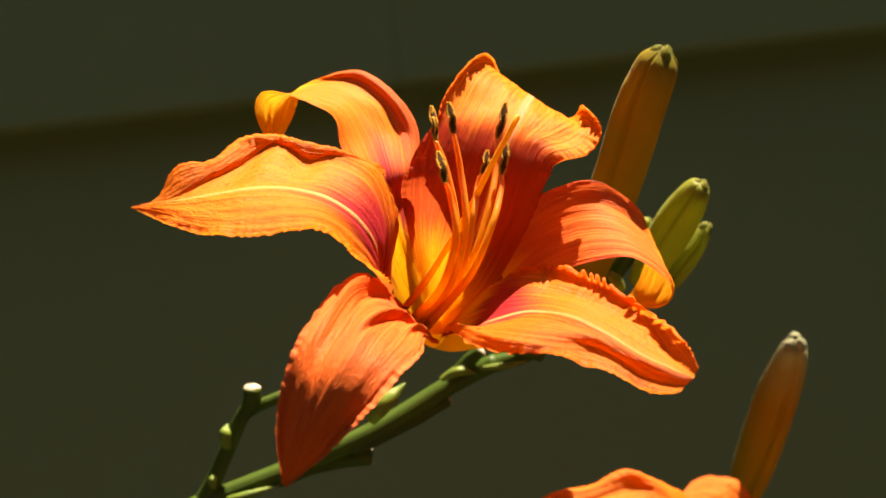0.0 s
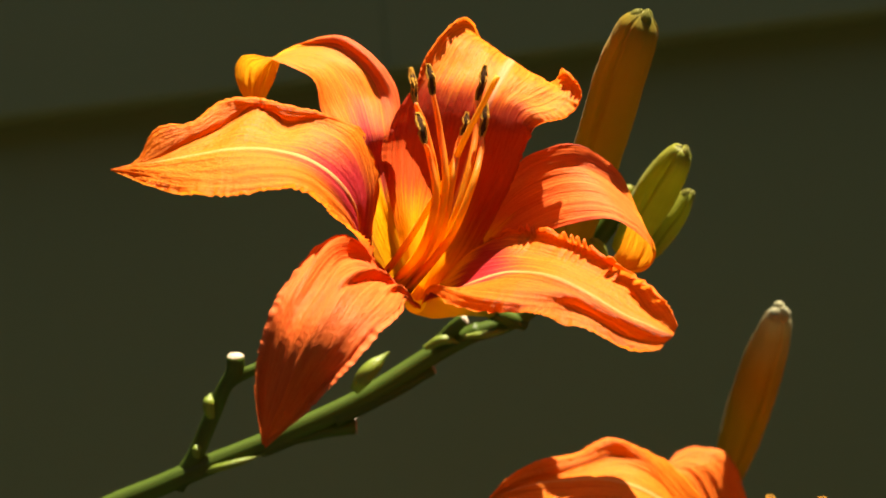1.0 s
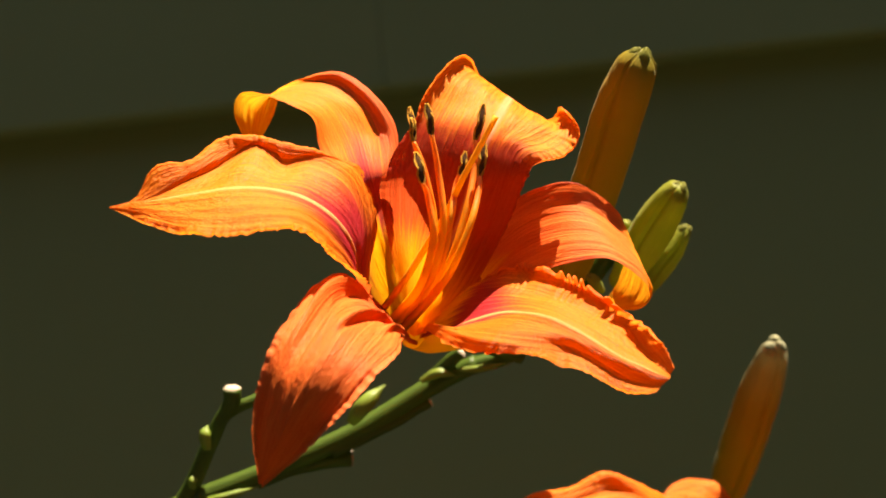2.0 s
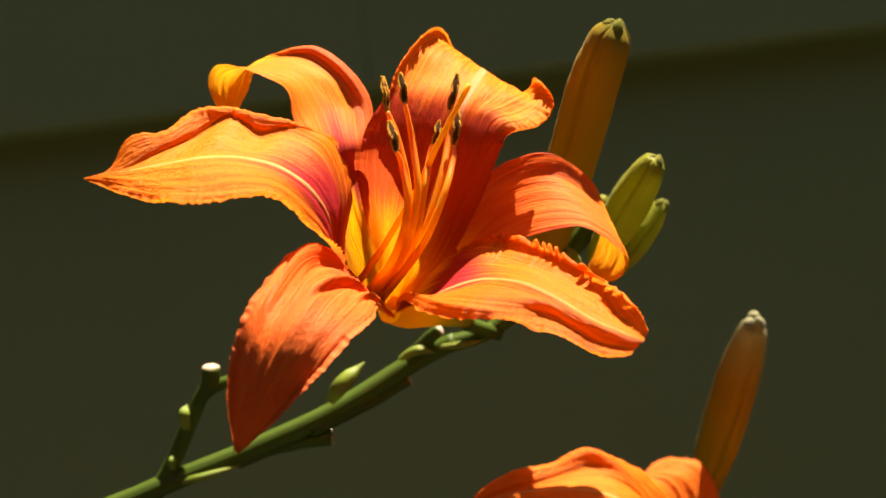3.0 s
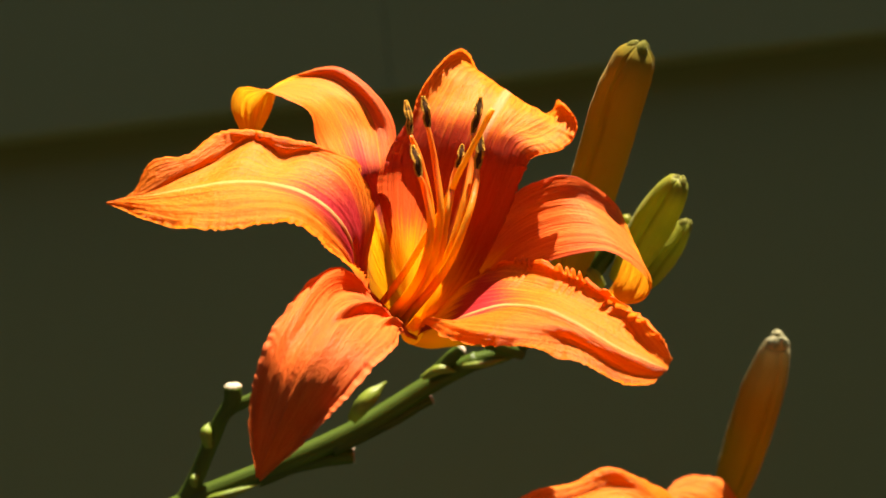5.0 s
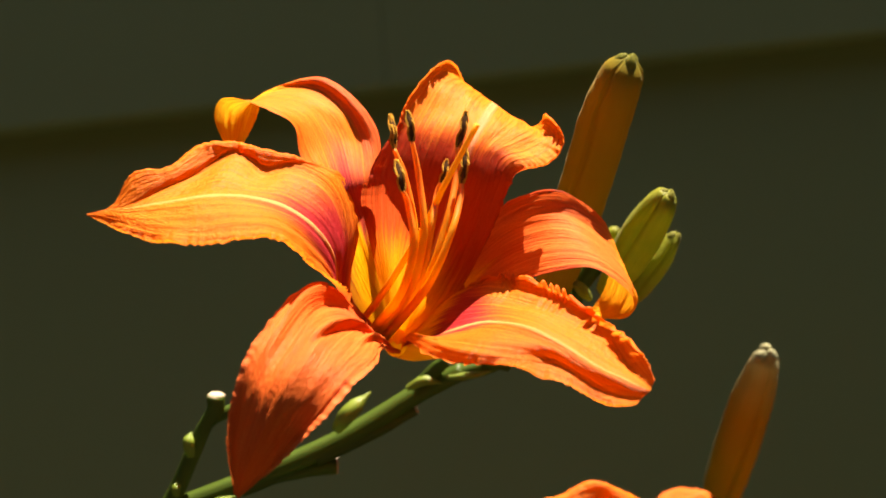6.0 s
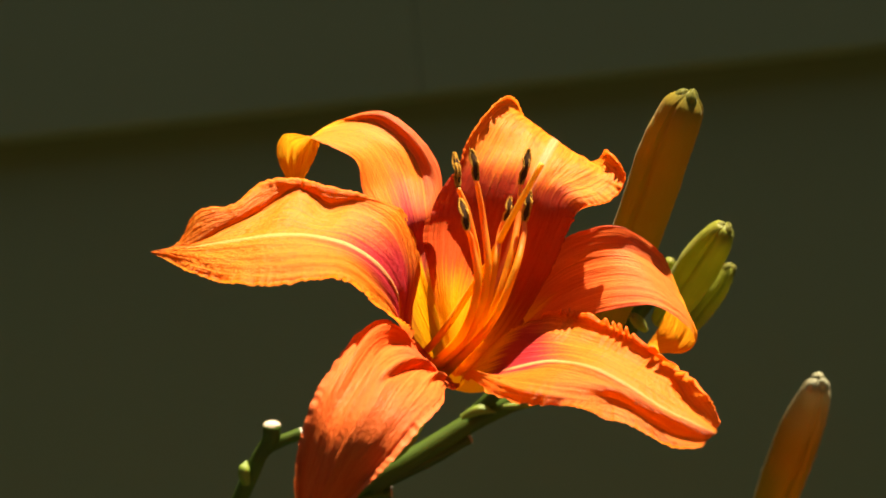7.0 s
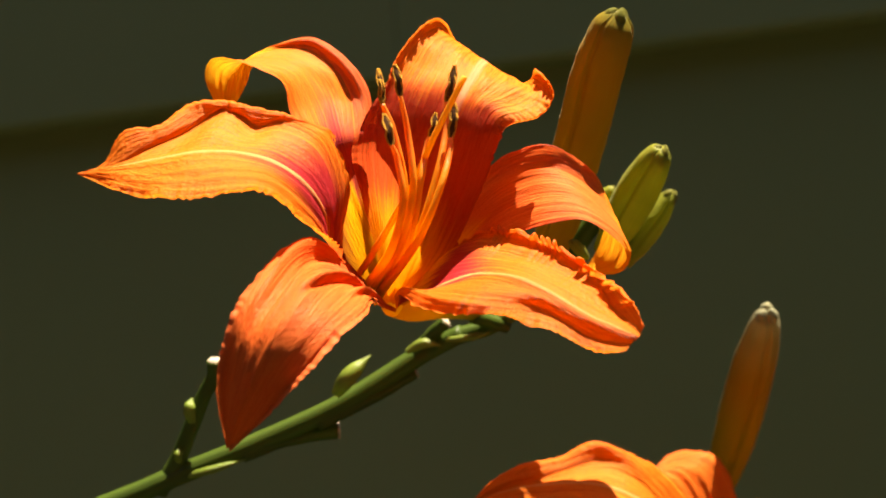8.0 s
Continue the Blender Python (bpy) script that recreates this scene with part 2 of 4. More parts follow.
    cells = n.noise(n.scaled(uv, 150, 130, 1), 1.0, 3.0)
    pucker = n.noise(n.scaled(uv, 30, 42, 1), 1.0, 2.0)
    pucker = n.math("MULTIPLY", pucker, n.ramp(s, [(0.4, 0.15), (0.75, 1.0)]))
    height = n.math("ADD", n.math("MULTIPLY", streak, 1.0), n.math("MULTIPLY", cells, 0.08 + 0.28 * crepe))
    height = n.math("MULTIPLY_ADD", pucker, crepe, height)
    normal = n.bump(height, 0.65, 0.0009)
    # the claw is thinner and lets more light through than the blade
    thin = n.math("MULTIPLY_ADD", claw, share - claw_share, claw_share)
    # the dark zone is dense with pigment and lets little through
    dense = n.math("MULTIPLY", claw, n.math("SUBTRACT", 1.0, far))
    thin = n.math("MULTIPLY", thin, n.math("MULTIPLY_ADD", dense, -density, 1.0))
    return n.done(tissue(n, base, through, normal, thin, 0.008, 0.45))


def green_material(name, low, high, share=0.15, orange=None, gloss=0.028, mixed=0.86, fuzz=0.0):
    """Stems, bracts and buds: green along, with an optional orange belly between green ends."""
    n = Nodes(name)
    co = n.node("TexCoord")
    uv, ob = co.outputs["UV"], co.outputs["Object"]
    s = n.node("SeparateXYZ", Vector=uv).outputs[1]
    fibre = n.noise(n.scaled(uv, 26, 2.0, 1), 1.0, 4.0, 0.6)
    blot = n.noise(ob, 160.0, 3.0)
    base = n.mix(n.math("MULTIPLY_ADD", n.math("SUBTRACT", fibre, 0.5), 1.2, blot), low, high)
    if orange:
        body = n.ramp(n.math("MULTIPLY_ADD", n.math("SUBTRACT", fibre, 0.5), 0.12, s), orange)
        base = n.mix(mixed, base, body)
    grain = n.noise(ob, 1500.0, 3.0)
    normal = n.bump(n.math("MULTIPLY_ADD", fibre, 1.0, n.math("MULTIPLY", grain, 0.4)), 0.4, 0.0005)
    skin = tissue(n, base, base, normal, share, gloss, 0.36)
    if fuzz:
        # a short pale down that catches the light at the edges
        down = n.node("MixShader", Fac=fuzz)
        n.tree.links.new(skin, down.inputs[1])
        n.tree.links.new(n.node("BsdfSheen", Color=(0.85, 0.78, 0.5, 1), Roughness=0.3, Normal=normal).outputs[0], down.inputs[2])
        skin = down.outputs[0]
    return n.done(skin)


PETAL = tepal_material("petal_tissue", True, (0.20, 0.235, 0.38, 0.53), 0.0, 0.32, dark=(0.36, 0.026, 0.034), rim=(0.88, 0.255, 0.020), claw_share=0.65, crepe=1.15)
PETAL_FADED = tepal_material("faded_petal_tissue", True, (0.10, 0.14, 0.18, 0.30), 0.1, 0.2)
PETAL_UPRIGHT = tepal_material("upright_petal_tissue", True, (0.20, 0.28, 0.46, 0.57), -0.02, 0.0, share=0.42, claw_share=0.6, flare=0.12, density=0.05, crepe=0.15, throat=(0.84, 0.32, 0.012), dark=(0.46, 0.050, 0.020), veins=0.6, blade=(0.92, 0.262, 0.022), rib=(0.92, 0.42, 0.22), line=(0.02, 0.08))
PETAL_LOW = tepal_material("low_petal_tissue", True, (0.10, 0.14, 0.32, 0.48), -0.42, 0.45, crepe=0.6, share=0.56, dark=(0.36, 0.028, 0.034), blade=(0.90, 0.236, 0.024), rim=(0.86, 0.23, 0.026))
SEPAL_LOW = tepal_material("drooping_sepal_tissue", False, (0.10, 0.18, 0.26, 0.40), dark=(0.60, 0.10, 0.03), blade=(0.70, 0.142, 0.027), rim=(0.72, 0.17, 0.060), share=0.20, veins=0.5)
SEPAL = tepal_material("arching_sepal_tissue", False, throat=(0.90, 0.40, 0.012), eye=(0.17, 0.20, 0.31, 0.45), dark=(0.42, 0.045, 0.050), blade=(0.90, 0.245, 0.026), rim=(0.74, 0.135, 0.048), band=((0.22, 0.0), (0.30, 1.0), (0.60, 1.0), (0.72, 0.0)), tip=((0.95, 0.48, 0.025), 0.68, 0.80), strip=(0.20, 0.30), share=0.42, density=0.3, crepe=0.3)
SEPAL_SIDE = tepal_material("side_sepal_tissue", False, (0.16, 0.24, 0.27, 0.38), dark=(0.66, 0.11, 0.028), blade=(0.86, 0.195, 0.042), rim=(0.74, 0.135, 0.048), band=((0.2, 0.0), (0.3, 1.0), (0.56, 1.0), (0.70, 0.0)), tip=((0.95, 0.42, 0.022), 0.66, 0.78), strip=(0.84, 0.72), share=0.44, density=0.0, crepe=0.4)
SEPAL_SOFT = tepal_material("soft_sepal_tissue", False, (0.10, 0.16, 0.22, 0.36), dark=(0.55, 0.07, 0.03), blade=(0.88, 0.22, 0.032), rim=(0.84, 0.17, 0.035))
TUBE = green_material("flower_tube_tissue", (0.75, 0.36, 0.03), (0.8, 0.45, 0.05), 0.35, [(0.0, (0.86, 0.44, 0.02)), (0.5, (0.72, 0.42, 0.025)), (0.75, (0.30, 0.28, 0.02)), (1.0, (0.06, 0.12, 0.010))])
STEM = green_material("stem_skin", (0.052, 0.086, 0.010), (0.094, 0.142, 0.022), 0.42, gloss=0.016)
BRACT = green_material("bract_skin", (0.12, 0.19, 0.016), (0.26, 0.32, 0.045), 0.30)
BUD_ORANGE = green_material("ripe_bud_skin", (0.20, 0.08, 0.012), (0.32, 0.25, 0.03), 0.42, [(0.0, (0.44, 0.29, 0.018)), (0.35, (0.42, 0.27, 0.017)), (0.75, (0.40, 0.25, 0.018)), (0.90, (0.30, 0.21, 0.025)), (1.0, (0.26, 0.25, 0.045))], gloss=0.008, mixed=0.7, fuzz=0.10)
BUD_PALE = green_material("downy_bud_skin", (0.22, 0.14, 0.03), (0.32, 0.21, 0.05), 0.45, [(0.0, (0.31, 0.23, 0.016)), (0.3, (0.29, 0.20, 0.014)), (0.55, (0.27, 0.165, 0.022)), (0.8, (0.29, 0.21, 0.08)), (1.0, (0.42, 0.38, 0.22))], gloss=0.008, fuzz=0.07)
BUD_GREEN = green_material("unripe_bud_skin", (0.26, 0.29, 0.035), (0.44, 0.42, 0.06), 0.52, gloss=0.01, fuzz=0.10)
PALE_TIP = green_material("downy_bud_tip_skin", (0.30, 0.27, 0.14), (0.42, 0.40, 0.24), 0.3, gloss=0.006, fuzz=0.14)
BUD_TIP = green_material("bud_tip_skin", (0.21, 0.20, 0.04), (0.30, 0.28, 0.06), 0.55, gloss=0.006, fuzz=0.10)


def plain_material(name, a, b, scale, rough=0.7, bump=0.3, depth=0.0005):
    n = Nodes(name)
    ob = n.node("TexCoord").outputs["Object"]
    t = n.noise(ob, scale, 6.0, 0.6)
    u = n.noise(ob, scale * 9, 3.0)
    col = n.mix(n.math("MULTIPLY_ADD", n.math("SUBTRACT", u, 0.5), 0.6, t), a, b)
    return n.done(n.node("BsdfPrincipled", Base_Color=col, Roughness=rough, Specular_IOR_Level=0.15, Normal=n.bump(n.math("ADD", t, u), bump, depth)).outputs[0])


FILAMENT = green_material("filament_tissue", (0.84, 0.17, 0.02), (0.92, 0.30, 0.03), 0.5, [(0.0, (0.95, 0.58, 0.02)), (0.45, (0.95, 0.48, 0.020)), (0.72, (0.92, 0.26, 0.03)), (1.0, (0.93, 0.36, 0.06))])
STYLE = green_material("style_tissue", (0.88, 0.42, 0.03), (0.94, 0.52, 0.05), 0.55)
POLLEN = plain_material("pollen_grains", (0.50, 0.20, 0.02), (0.80, 0.40, 0.045), 1600.0, 0.9, 0.8)
ANTHER = plain_material("anther_skin", (0.034, 0.014, 0.006), (0.105, 0.042, 0.014), 900.0, 1.0)
CUT = plain_material("dry_cut_end", (0.34, 0.25, 0.16), (0.58, 0.48, 0.36), 700.0, 0.9, 0.6)
SOIL = plain_material("bark_mulch_soil", (0.018, 0.018, 0.010), (0.054, 0.052, 0.028), 14.0, 0.95, 0.8, 0.02)


def paint_material():
    n = Nodes("dark_olive_paint")
    ob = n.node("TexCoord").outputs["Object"]
    grain = n.noise(n.scaled(ob, 3, 60, 60), 1.0, 5.0, 0.6)
    stain = n.noise(ob, 5.0, 5.0)
    pick = n.node("ObjectInfo").outputs["Random"]
    col = n.mix(stain, (0.150, 0.169, 0.0595), (0.186, 0.204, 0.077))
    col = n.mix(n.math("MULTIPLY", pick, 0.25), col, (0.163, 0.185, 0.0675))
    return n.done(n.node("BsdfPrincipled", Base_Color=col, Roughness=0.62, Normal=n.bump(grain, 0.25, 0.0012)).outputs[0])


PAINT = paint_material()
FENCE = plain_material("weathered_fence_stain", (0.05, 0.04, 0.03), (0.09, 0.07, 0.05), 6.0, 0.85)
CORE = plain_material("wall_sheathing", (0.10, 0.08, 0.06), (0.14, 0.11, 0.08), 8.0)

# ---- ground ----
bm = bmesh.new()
bmesh.ops.create_grid(bm, x_segments=60, y_segments=60, size=60)
for v in bm.verts:
    r = math.hypot(v.co.x, v.co.y)
    v.co.x, v.co.y = v.co.x * (0.03 + r / 60), v.co.y * (0.03 + r / 60)
    v.co.z = 0.02 * noise.noise(v.co * 1.7)
tagged(part("ground", bm, SOIL), "dark bark mulch soil of a garden bed", "ground", kind="structure")


def empty(name, at, label, category, group=""):
    return tagged(new_at(name, at), label, category, group)


def new_at(name, at):
    ob = new(name)
    ob.empty_display_size = 0.03
    ob.matrix_basis = Matrix.Translation(at)
    return ob


# ---- daylily in full bloom ----
def anther(parent, low, high, width, turn=0.0, gold=False):
    """A dark split anther with pollen along its margins; a ripe one is dusted over."""
    bm = bmesh.new()
    low, high = np.array(low, float), np.array(high, float)
    mid = (low + high) / 2 + np.array((0.25, 0, 0.5))
    rod(bm, [low, mid, high], [width * 0.35, width * 0.85, width * 0.95, width * 0.85, width * 0.3], sides=12, rows=16, flute=0.25, lobes=2, squash=0.7, turn=turn)
    ob = part("anther", bm, ANTHER, parent, "dark brown split anther")
    for sgn in (-1, 1, 0) if gold else (-1, 1):
        bm = bmesh.new()
        off = np.array((sgn * width * 1.0, 0, width * (0.3 if sgn else 0.75)))
        rod(bm, [low + off * 0.5, (low * 0.75 + high * 0.25) + off, mid + off, (low * 0.25 + high * 0.75) + off, high + off * 0.2 + (high - mid) * 0.06], [width * 0.34, width * 0.52, width * 0.44, width * 0.56, width * 0.46], sides=10, rows=30, rough=0.9, seed=sgn * 3.0)
        part("pollen", bm, POLLEN, parent, "yellow pollen edge")
    return ob


def stamen(parent, points, low, high, width, radius=0.74, gold=False):
    f = stalk("filament", parent, FILAMENT, points, [radius * 1.25, radius, radius * 0.9, radius * 0.6], sides=10)
    anther(f, low, high, width, gold=gold)
    return f


def bud(parent, points, width, material, seam=0.0, ends=None, base=0.42, blunt=1.0, taper=0.0, label="", rows=56):
    """A closed bud of three outer tepals: shallow seams run up it, and blunt separate tips end it."""
    bm = bmesh.new()
    prof = [base, 0.5 * base + 0.45, 0.93, 0.99, 1.0, 0.97 - 0.04 * taper, 0.90 - 0.10 * taper, 0.78 - 0.14 * taper, 0.64 - 0.15 * taper, 0.36 - 0.08 * taper]
    # the body closes in a dome under its tips
    full = [float(spline([(p, 0, 0) for p in prof], i / 48)[0]) * math.sqrt(max(0.0004, 1 - max(0.0, (i / 48 - 0.90) / 0.10) ** 2)) for i in range(49)]
    rod(bm, points, [width * p for p in full], sides=72, rows=rows, flute=0.0, turn=seam, rough=0.03, groove=0.20)
    ob = part("bud", bm, material, parent, label)
    end, before = spline(points, 1.0), spline(points, 0.9)
    way = (end - before) / (np.linalg.norm(end - before) + 1e-9)
    e1 = np.cross(way, (0, 0, 1.0))
    e1 /= np.linalg.norm(e1)
    e2 = np.cross(e1, way)
    for k in range(3):
        a = seam + 0.4 + math.pi / 3 + k * 2 * math.pi / 3
        o = e1 * math.cos(a) + e2 * math.sin(a)
        bm = bmesh.new()
        p0 = end - way * width * 0.75 * blunt + o * width * 0.30
        p1 = end - way * width * 0.40 * blunt + o * width * 0.25
        p2 = end + way * width * (0.02 + 0.05 * k) + o * width * 0.15
        rod(bm, [p0, p1, p2], [width * r for r in (0.16, 0.23, 0.27, 0.28, 0.26, 0.20, 0.05)], sides=18, rows=24)
        part("bud_tip", bm, ends or BUD_TIP, ob, "pale green blunt tip")
    return ob


def bract(parent, rib, width, label="pale green papery bract", lift=0.6):
    """A small folded leaf scale."""
    bm = bmesh.new()
    rows = []
    for i in range(25):
        s = i / 24
        c = spline(rib, s)
        t = spline(rib, min(1, s + 0.04)) - spline(rib, max(0, s - 0.04))
        t /= np.linalg.norm(t) + 1e-9
        e = np.cross(t, (0, 0, 1.0))
        e /= np.linalg.norm(e) + 1e-9
        w = width * (0.55 + 0.45 * math.sin(math.pi * min(1, s * 1.1))) * min(1.0, (1.02 - s) / 0.3) ** 0.7
        rows.append([(c + e * w * q + np.array((0, 0, lift * w * (1 - q * q)))).tolist() for q in np.linspace(-1, 1, 11)])
    rows = [r + [(np.array(p) - np.array((0, 0, 0.3))).tolist() for p in r[::-1]] for r in rows]
    grid(bm, rows, ([j / 22 for j in range(23)], [i / 24 for i in range(25)]), closed=True)
    return part("bract", bm, BRACT, parent, label)


def stub(name, parent, points, radii, label=""):
    """A short side branch, its end snapped off and dried."""
    ob = stalk(name, parent, STEM, points, radii, label, sides=16, rows=20, rough=0.08)
    end, before = spline(points, 1.0), spline(points, 0.93)
    way = (end - before) / np.linalg.norm(end - before)
    part("cut_end", rod(bmesh.new(), [end - way * 0.25, end + way * 0.35], [radii[-1] * 1.02, radii[-1] * 0.8], sides=16, rows=3, rough=0.25), CUT, ob, "dry pale cut end")
    return ob


def blooming_daylily():
    base = Vector((-0.303, 0.048, 0.0))
    plant = empty("daylily", base, "orange daylily in full bloom on a leaning green scape", "flower", "daylilies by the wall")
    # petals, inner and ruffled
    tepal("petal", plant, PETAL,
          rib=[(-4.3, -18, -15), (-8.8, -12.8, -1), (-12.5, -6.4, 13), (-12.6, 0.1, 23), (-15.9, 5.6, 29), (-21.6, 9.6, 32), (-28.3, 11.3, 34), (-35.6, 11.3, 35), (-42, 10.4, 34), (-48, 9.4, 33), (-52.4, 8.8, 32), (-55.9, 8.4, 30), (-59, 7.9, 29)],
          right=[(-3.9, -17.5, -16), (-7.4, -12.9, -5), (-10.8, -5.3, 11), (-8.7, 8.3, 11.5), (-11.2, 16, 13.5), (-18.8, 19, 16.9), (-26.5, 21.3, 17.5), (-32.5, 22.4, 18), (-39.4, 22.1, 20), (-44.1, 17.5, 25.3), (-51.1, 16.3, 27.7), (-54.6, 9.4, 29), (-59, 8, 29)],
          right_fold=[(-4.1, -17.7, -16), (-8.1, -12.8, -3), (-11.5, -5.9, 12), (-10.7, 4.6, 16), (-13.8, 13.2, 18.5), (-20.9, 17, 18.5), (-26.6, 16.2, 19), (-31.5, 20.1, 17.5), (-37.8, 16.8, 20.5), (-44, 13.4, 27), (-49.8, 10.1, 30), (-54.5, 8.7, 30), (-59, 7.9, 29)],
          left_fold=[(-4.1, -18.3, -13), (-8.9, -12.8, 4), (-12, -7.2, 17), (-13.2, -2.6, 25), (-16.8, 2.1, 32), (-22.2, 6, 38), (-28.4, 6.5, 41), (-35.1, 6, 42), (-41.8, 5.8, 40.5), (-47.8, 6.2, 37.5), (-52.4, 7, 34), (-55.8, 7.6, 31), (-59, 7.8, 29)],
          left=[(-4, -18.6, -12), (-8.9, -12.6, 9), (-11.3, -7.7, 20), (-13.9, -4.4, 28), (-17.6, -0.8, 36), (-22.9, 2.7, 42), (-28.8, 2.4, 45), (-35.5, 1.5, 45), (-42.4, 1.7, 43), (-48.6, 3.7, 38), (-53, 5.4, 34), (-56.3, 6.6, 31), (-58.9, 7.6, 29)],
          at=(-0.58, 0.55), cup=((0, 0, 0, 0, 0.4, 1.2, 1.6, 1.6, 1.5, 1.2, 0.7, 0.2, 0), (0, 0)), ruffle=(0.9, 0.8), waves=11, seed=1, crimp=0.5, folds=0.35,
          frill=((0, 0, 0, 0.1, 0.3, 0.4, 0.5, 0.7, 0.9, 0.9, 0.7, 0.3, 0), (0, 0.2, 0.4, 0.6, 1.0, 1.5, 1.8, 1.8, 1.8, 1.5, 1.0, 0.4, 0)), pitch=46, reach=6, bead=0.4,
          roll=((0, 0, 0, -0.2, -0.3, -0.5, -0.5, -0.5, -0.5, -0.4, -0.4, -0.2, 0), (0, 0.3, 0.6, 0.7, 0.7, 0.55, 0.5, 0.5, 0.5, 0.4, 0.3, 0.1, 0)), curl=(2.6, 2.2), hem=0.90, label="broad orange petal with a pale midrib and ruffled margins")
    tepal("petal", plant, PETAL_UPRIGHT,
          rib=[(-1.8, -18.1, -14), (2.6, -6.9, -8), (7.3, 4.6, 6.5), (10.4, 14.1, 13.4), (12.8, 21.3, 13.5), (15.1, 26.2, 10.5), (17.1, 29.8, 5.5), (18.1, 31.1, 0), (18.1, 29.5, -11)],
          right=[(0.7, -17.5, -8), (11.2, -7.4, -3), (17.8, 5.3, 8), (21.2, 13.5, 13), (22.8, 16.4, 14), (28.8, 17.9, 13), (31.8, 23.1, 9), (29.3, 28, 5), (27, 26.7, -6)],
          right_fold=[(-0.5, -17.7, -11), (7, -7.1, -6), (12.7, 4.7, 8.3), (16, 14, 14), (18.2, 20.1, 13.8), (22.8, 22.3, 10.8), (26.7, 24.4, 7.5), (26.2, 26.1, 2.5), (23, 26.9, -9)],
          left_fold=[(-2.2, -17.8, -14), (-3.4, 0.5, -5), (-2.9, 11.5, 10.5), (-2.2, 18.1, 12.6), (0.4, 24.6, 11.4), (3.2, 30.2, 8.2), (6.6, 35.7, 3.8), (10.3, 37.2, -2), (12.7, 32.5, -12)],
          left=[(-2.6, -17.5, -14), (-6.5, 1, -1), (-8.2, 11.4, 13), (-6.4, 18.9, 14), (-1.5, 25.3, 12.8), (0.3, 31.7, 10), (4.9, 38, 5.5), (8.9, 40.1, 1), (12.4, 35.7, -8)],
          at=(-0.55, 0.66), ruffle=(0.5, 0.5), waves=8, seed=2, crimp=0.6, folds=0.3, keel=0.2,
          frill=((0, 0, 0.2, 0.6, 0.9, 1.0, 0.9, 0.5, 0), (0, 0, 0.2, 0.3, 0.5, 0.6, 0.6, 0.4, 0)), pitch=34, reach=9, bead=0.35,
          roll=((0, 0, 0.1, 0.3, 0.3, 0.4, 0.6, 0.6, 0), (0, 0, 0, 0.05, 0.25, 0.35, 0.3, 0.2, 0)), label="upright orange petal curling back at its ruffled top")
    tepal("petal", plant, PETAL_LOW,
          rib=[(-0.5, -18.3, -10), (5.4, -15.7, 10), (10.2, -13.3, 22), (16.6, -11.8, 29), (22.8, -12.4, 34), (28.9, -14.9, 38), (34.9, -18.4, 41), (40.9, -21.4, 43), (45.4, -23.4, 45)],
          right=[(-0.9, -18.9, -6), (1, -16.3, 22), (6, -18.9, 32.5), (12.7, -19.8, 38), (19.4, -19.8, 41), (27, -22.9, 43), (34, -25.1, 45), (38.6, -26.9, 46), (42.5, -26.3, 46)],
          right_fold=[(-0.6, -18.7, -8), (1.7, -14.4, 20.5), (6.8, -15.7, 32.5), (13.2, -16.8, 38.5), (21.3, -17.8, 39.8), (27.7, -18.7, 39.3), (33.8, -21.7, 41.6), (38.8, -24.6, 43), (43.8, -24.9, 44.5)],
          left_fold=[(0.4, -16.6, -13), (8.9, -8.8, 0), (15.9, -6.7, 14), (21.8, -7.6, 18), (28.2, -9.3, 22), (34, -12, 25), (39.2, -14.5, 28), (41.8, -18.4, 33), (45.8, -22.6, 44)],
          left=[(0.8, -15.9, -14), (9.9, -7.4, -4), (18.3, -3.5, 8), (24.3, -4.3, 13), (30.6, -6.4, 18), (36.8, -9.6, 24), (42.1, -12.6, 33), (46.7, -17.1, 42), (46.6, -20.9, 45)],
          at=(-0.62, 0.6), ruffle=(1.1, 0.4), waves=9, seed=3, crimp=0.3, folds=0.3, keel=0.5,
          frill=((0, 0.1, 0.9, 1.1, 0.8, 0.5, 0.4, 0.2, 0), (0, 0.2, 1.0, 1.6, 2.0, 2.4, 2.0, 0.6, 0)), pitch=22, reach=3, bead=0.5,
          roll=((0, 0, 0.15, 0.2, 0.3, 0.3, 0.4, 0.3, 0.1), (0, 0, 0.6, 0.8, 0.8, 0.7, 0.5, 0.3, 0.1)), curl=(2.6, 4.2), hem=0.86, label="orange petal with a pale midrib and crimped margin")
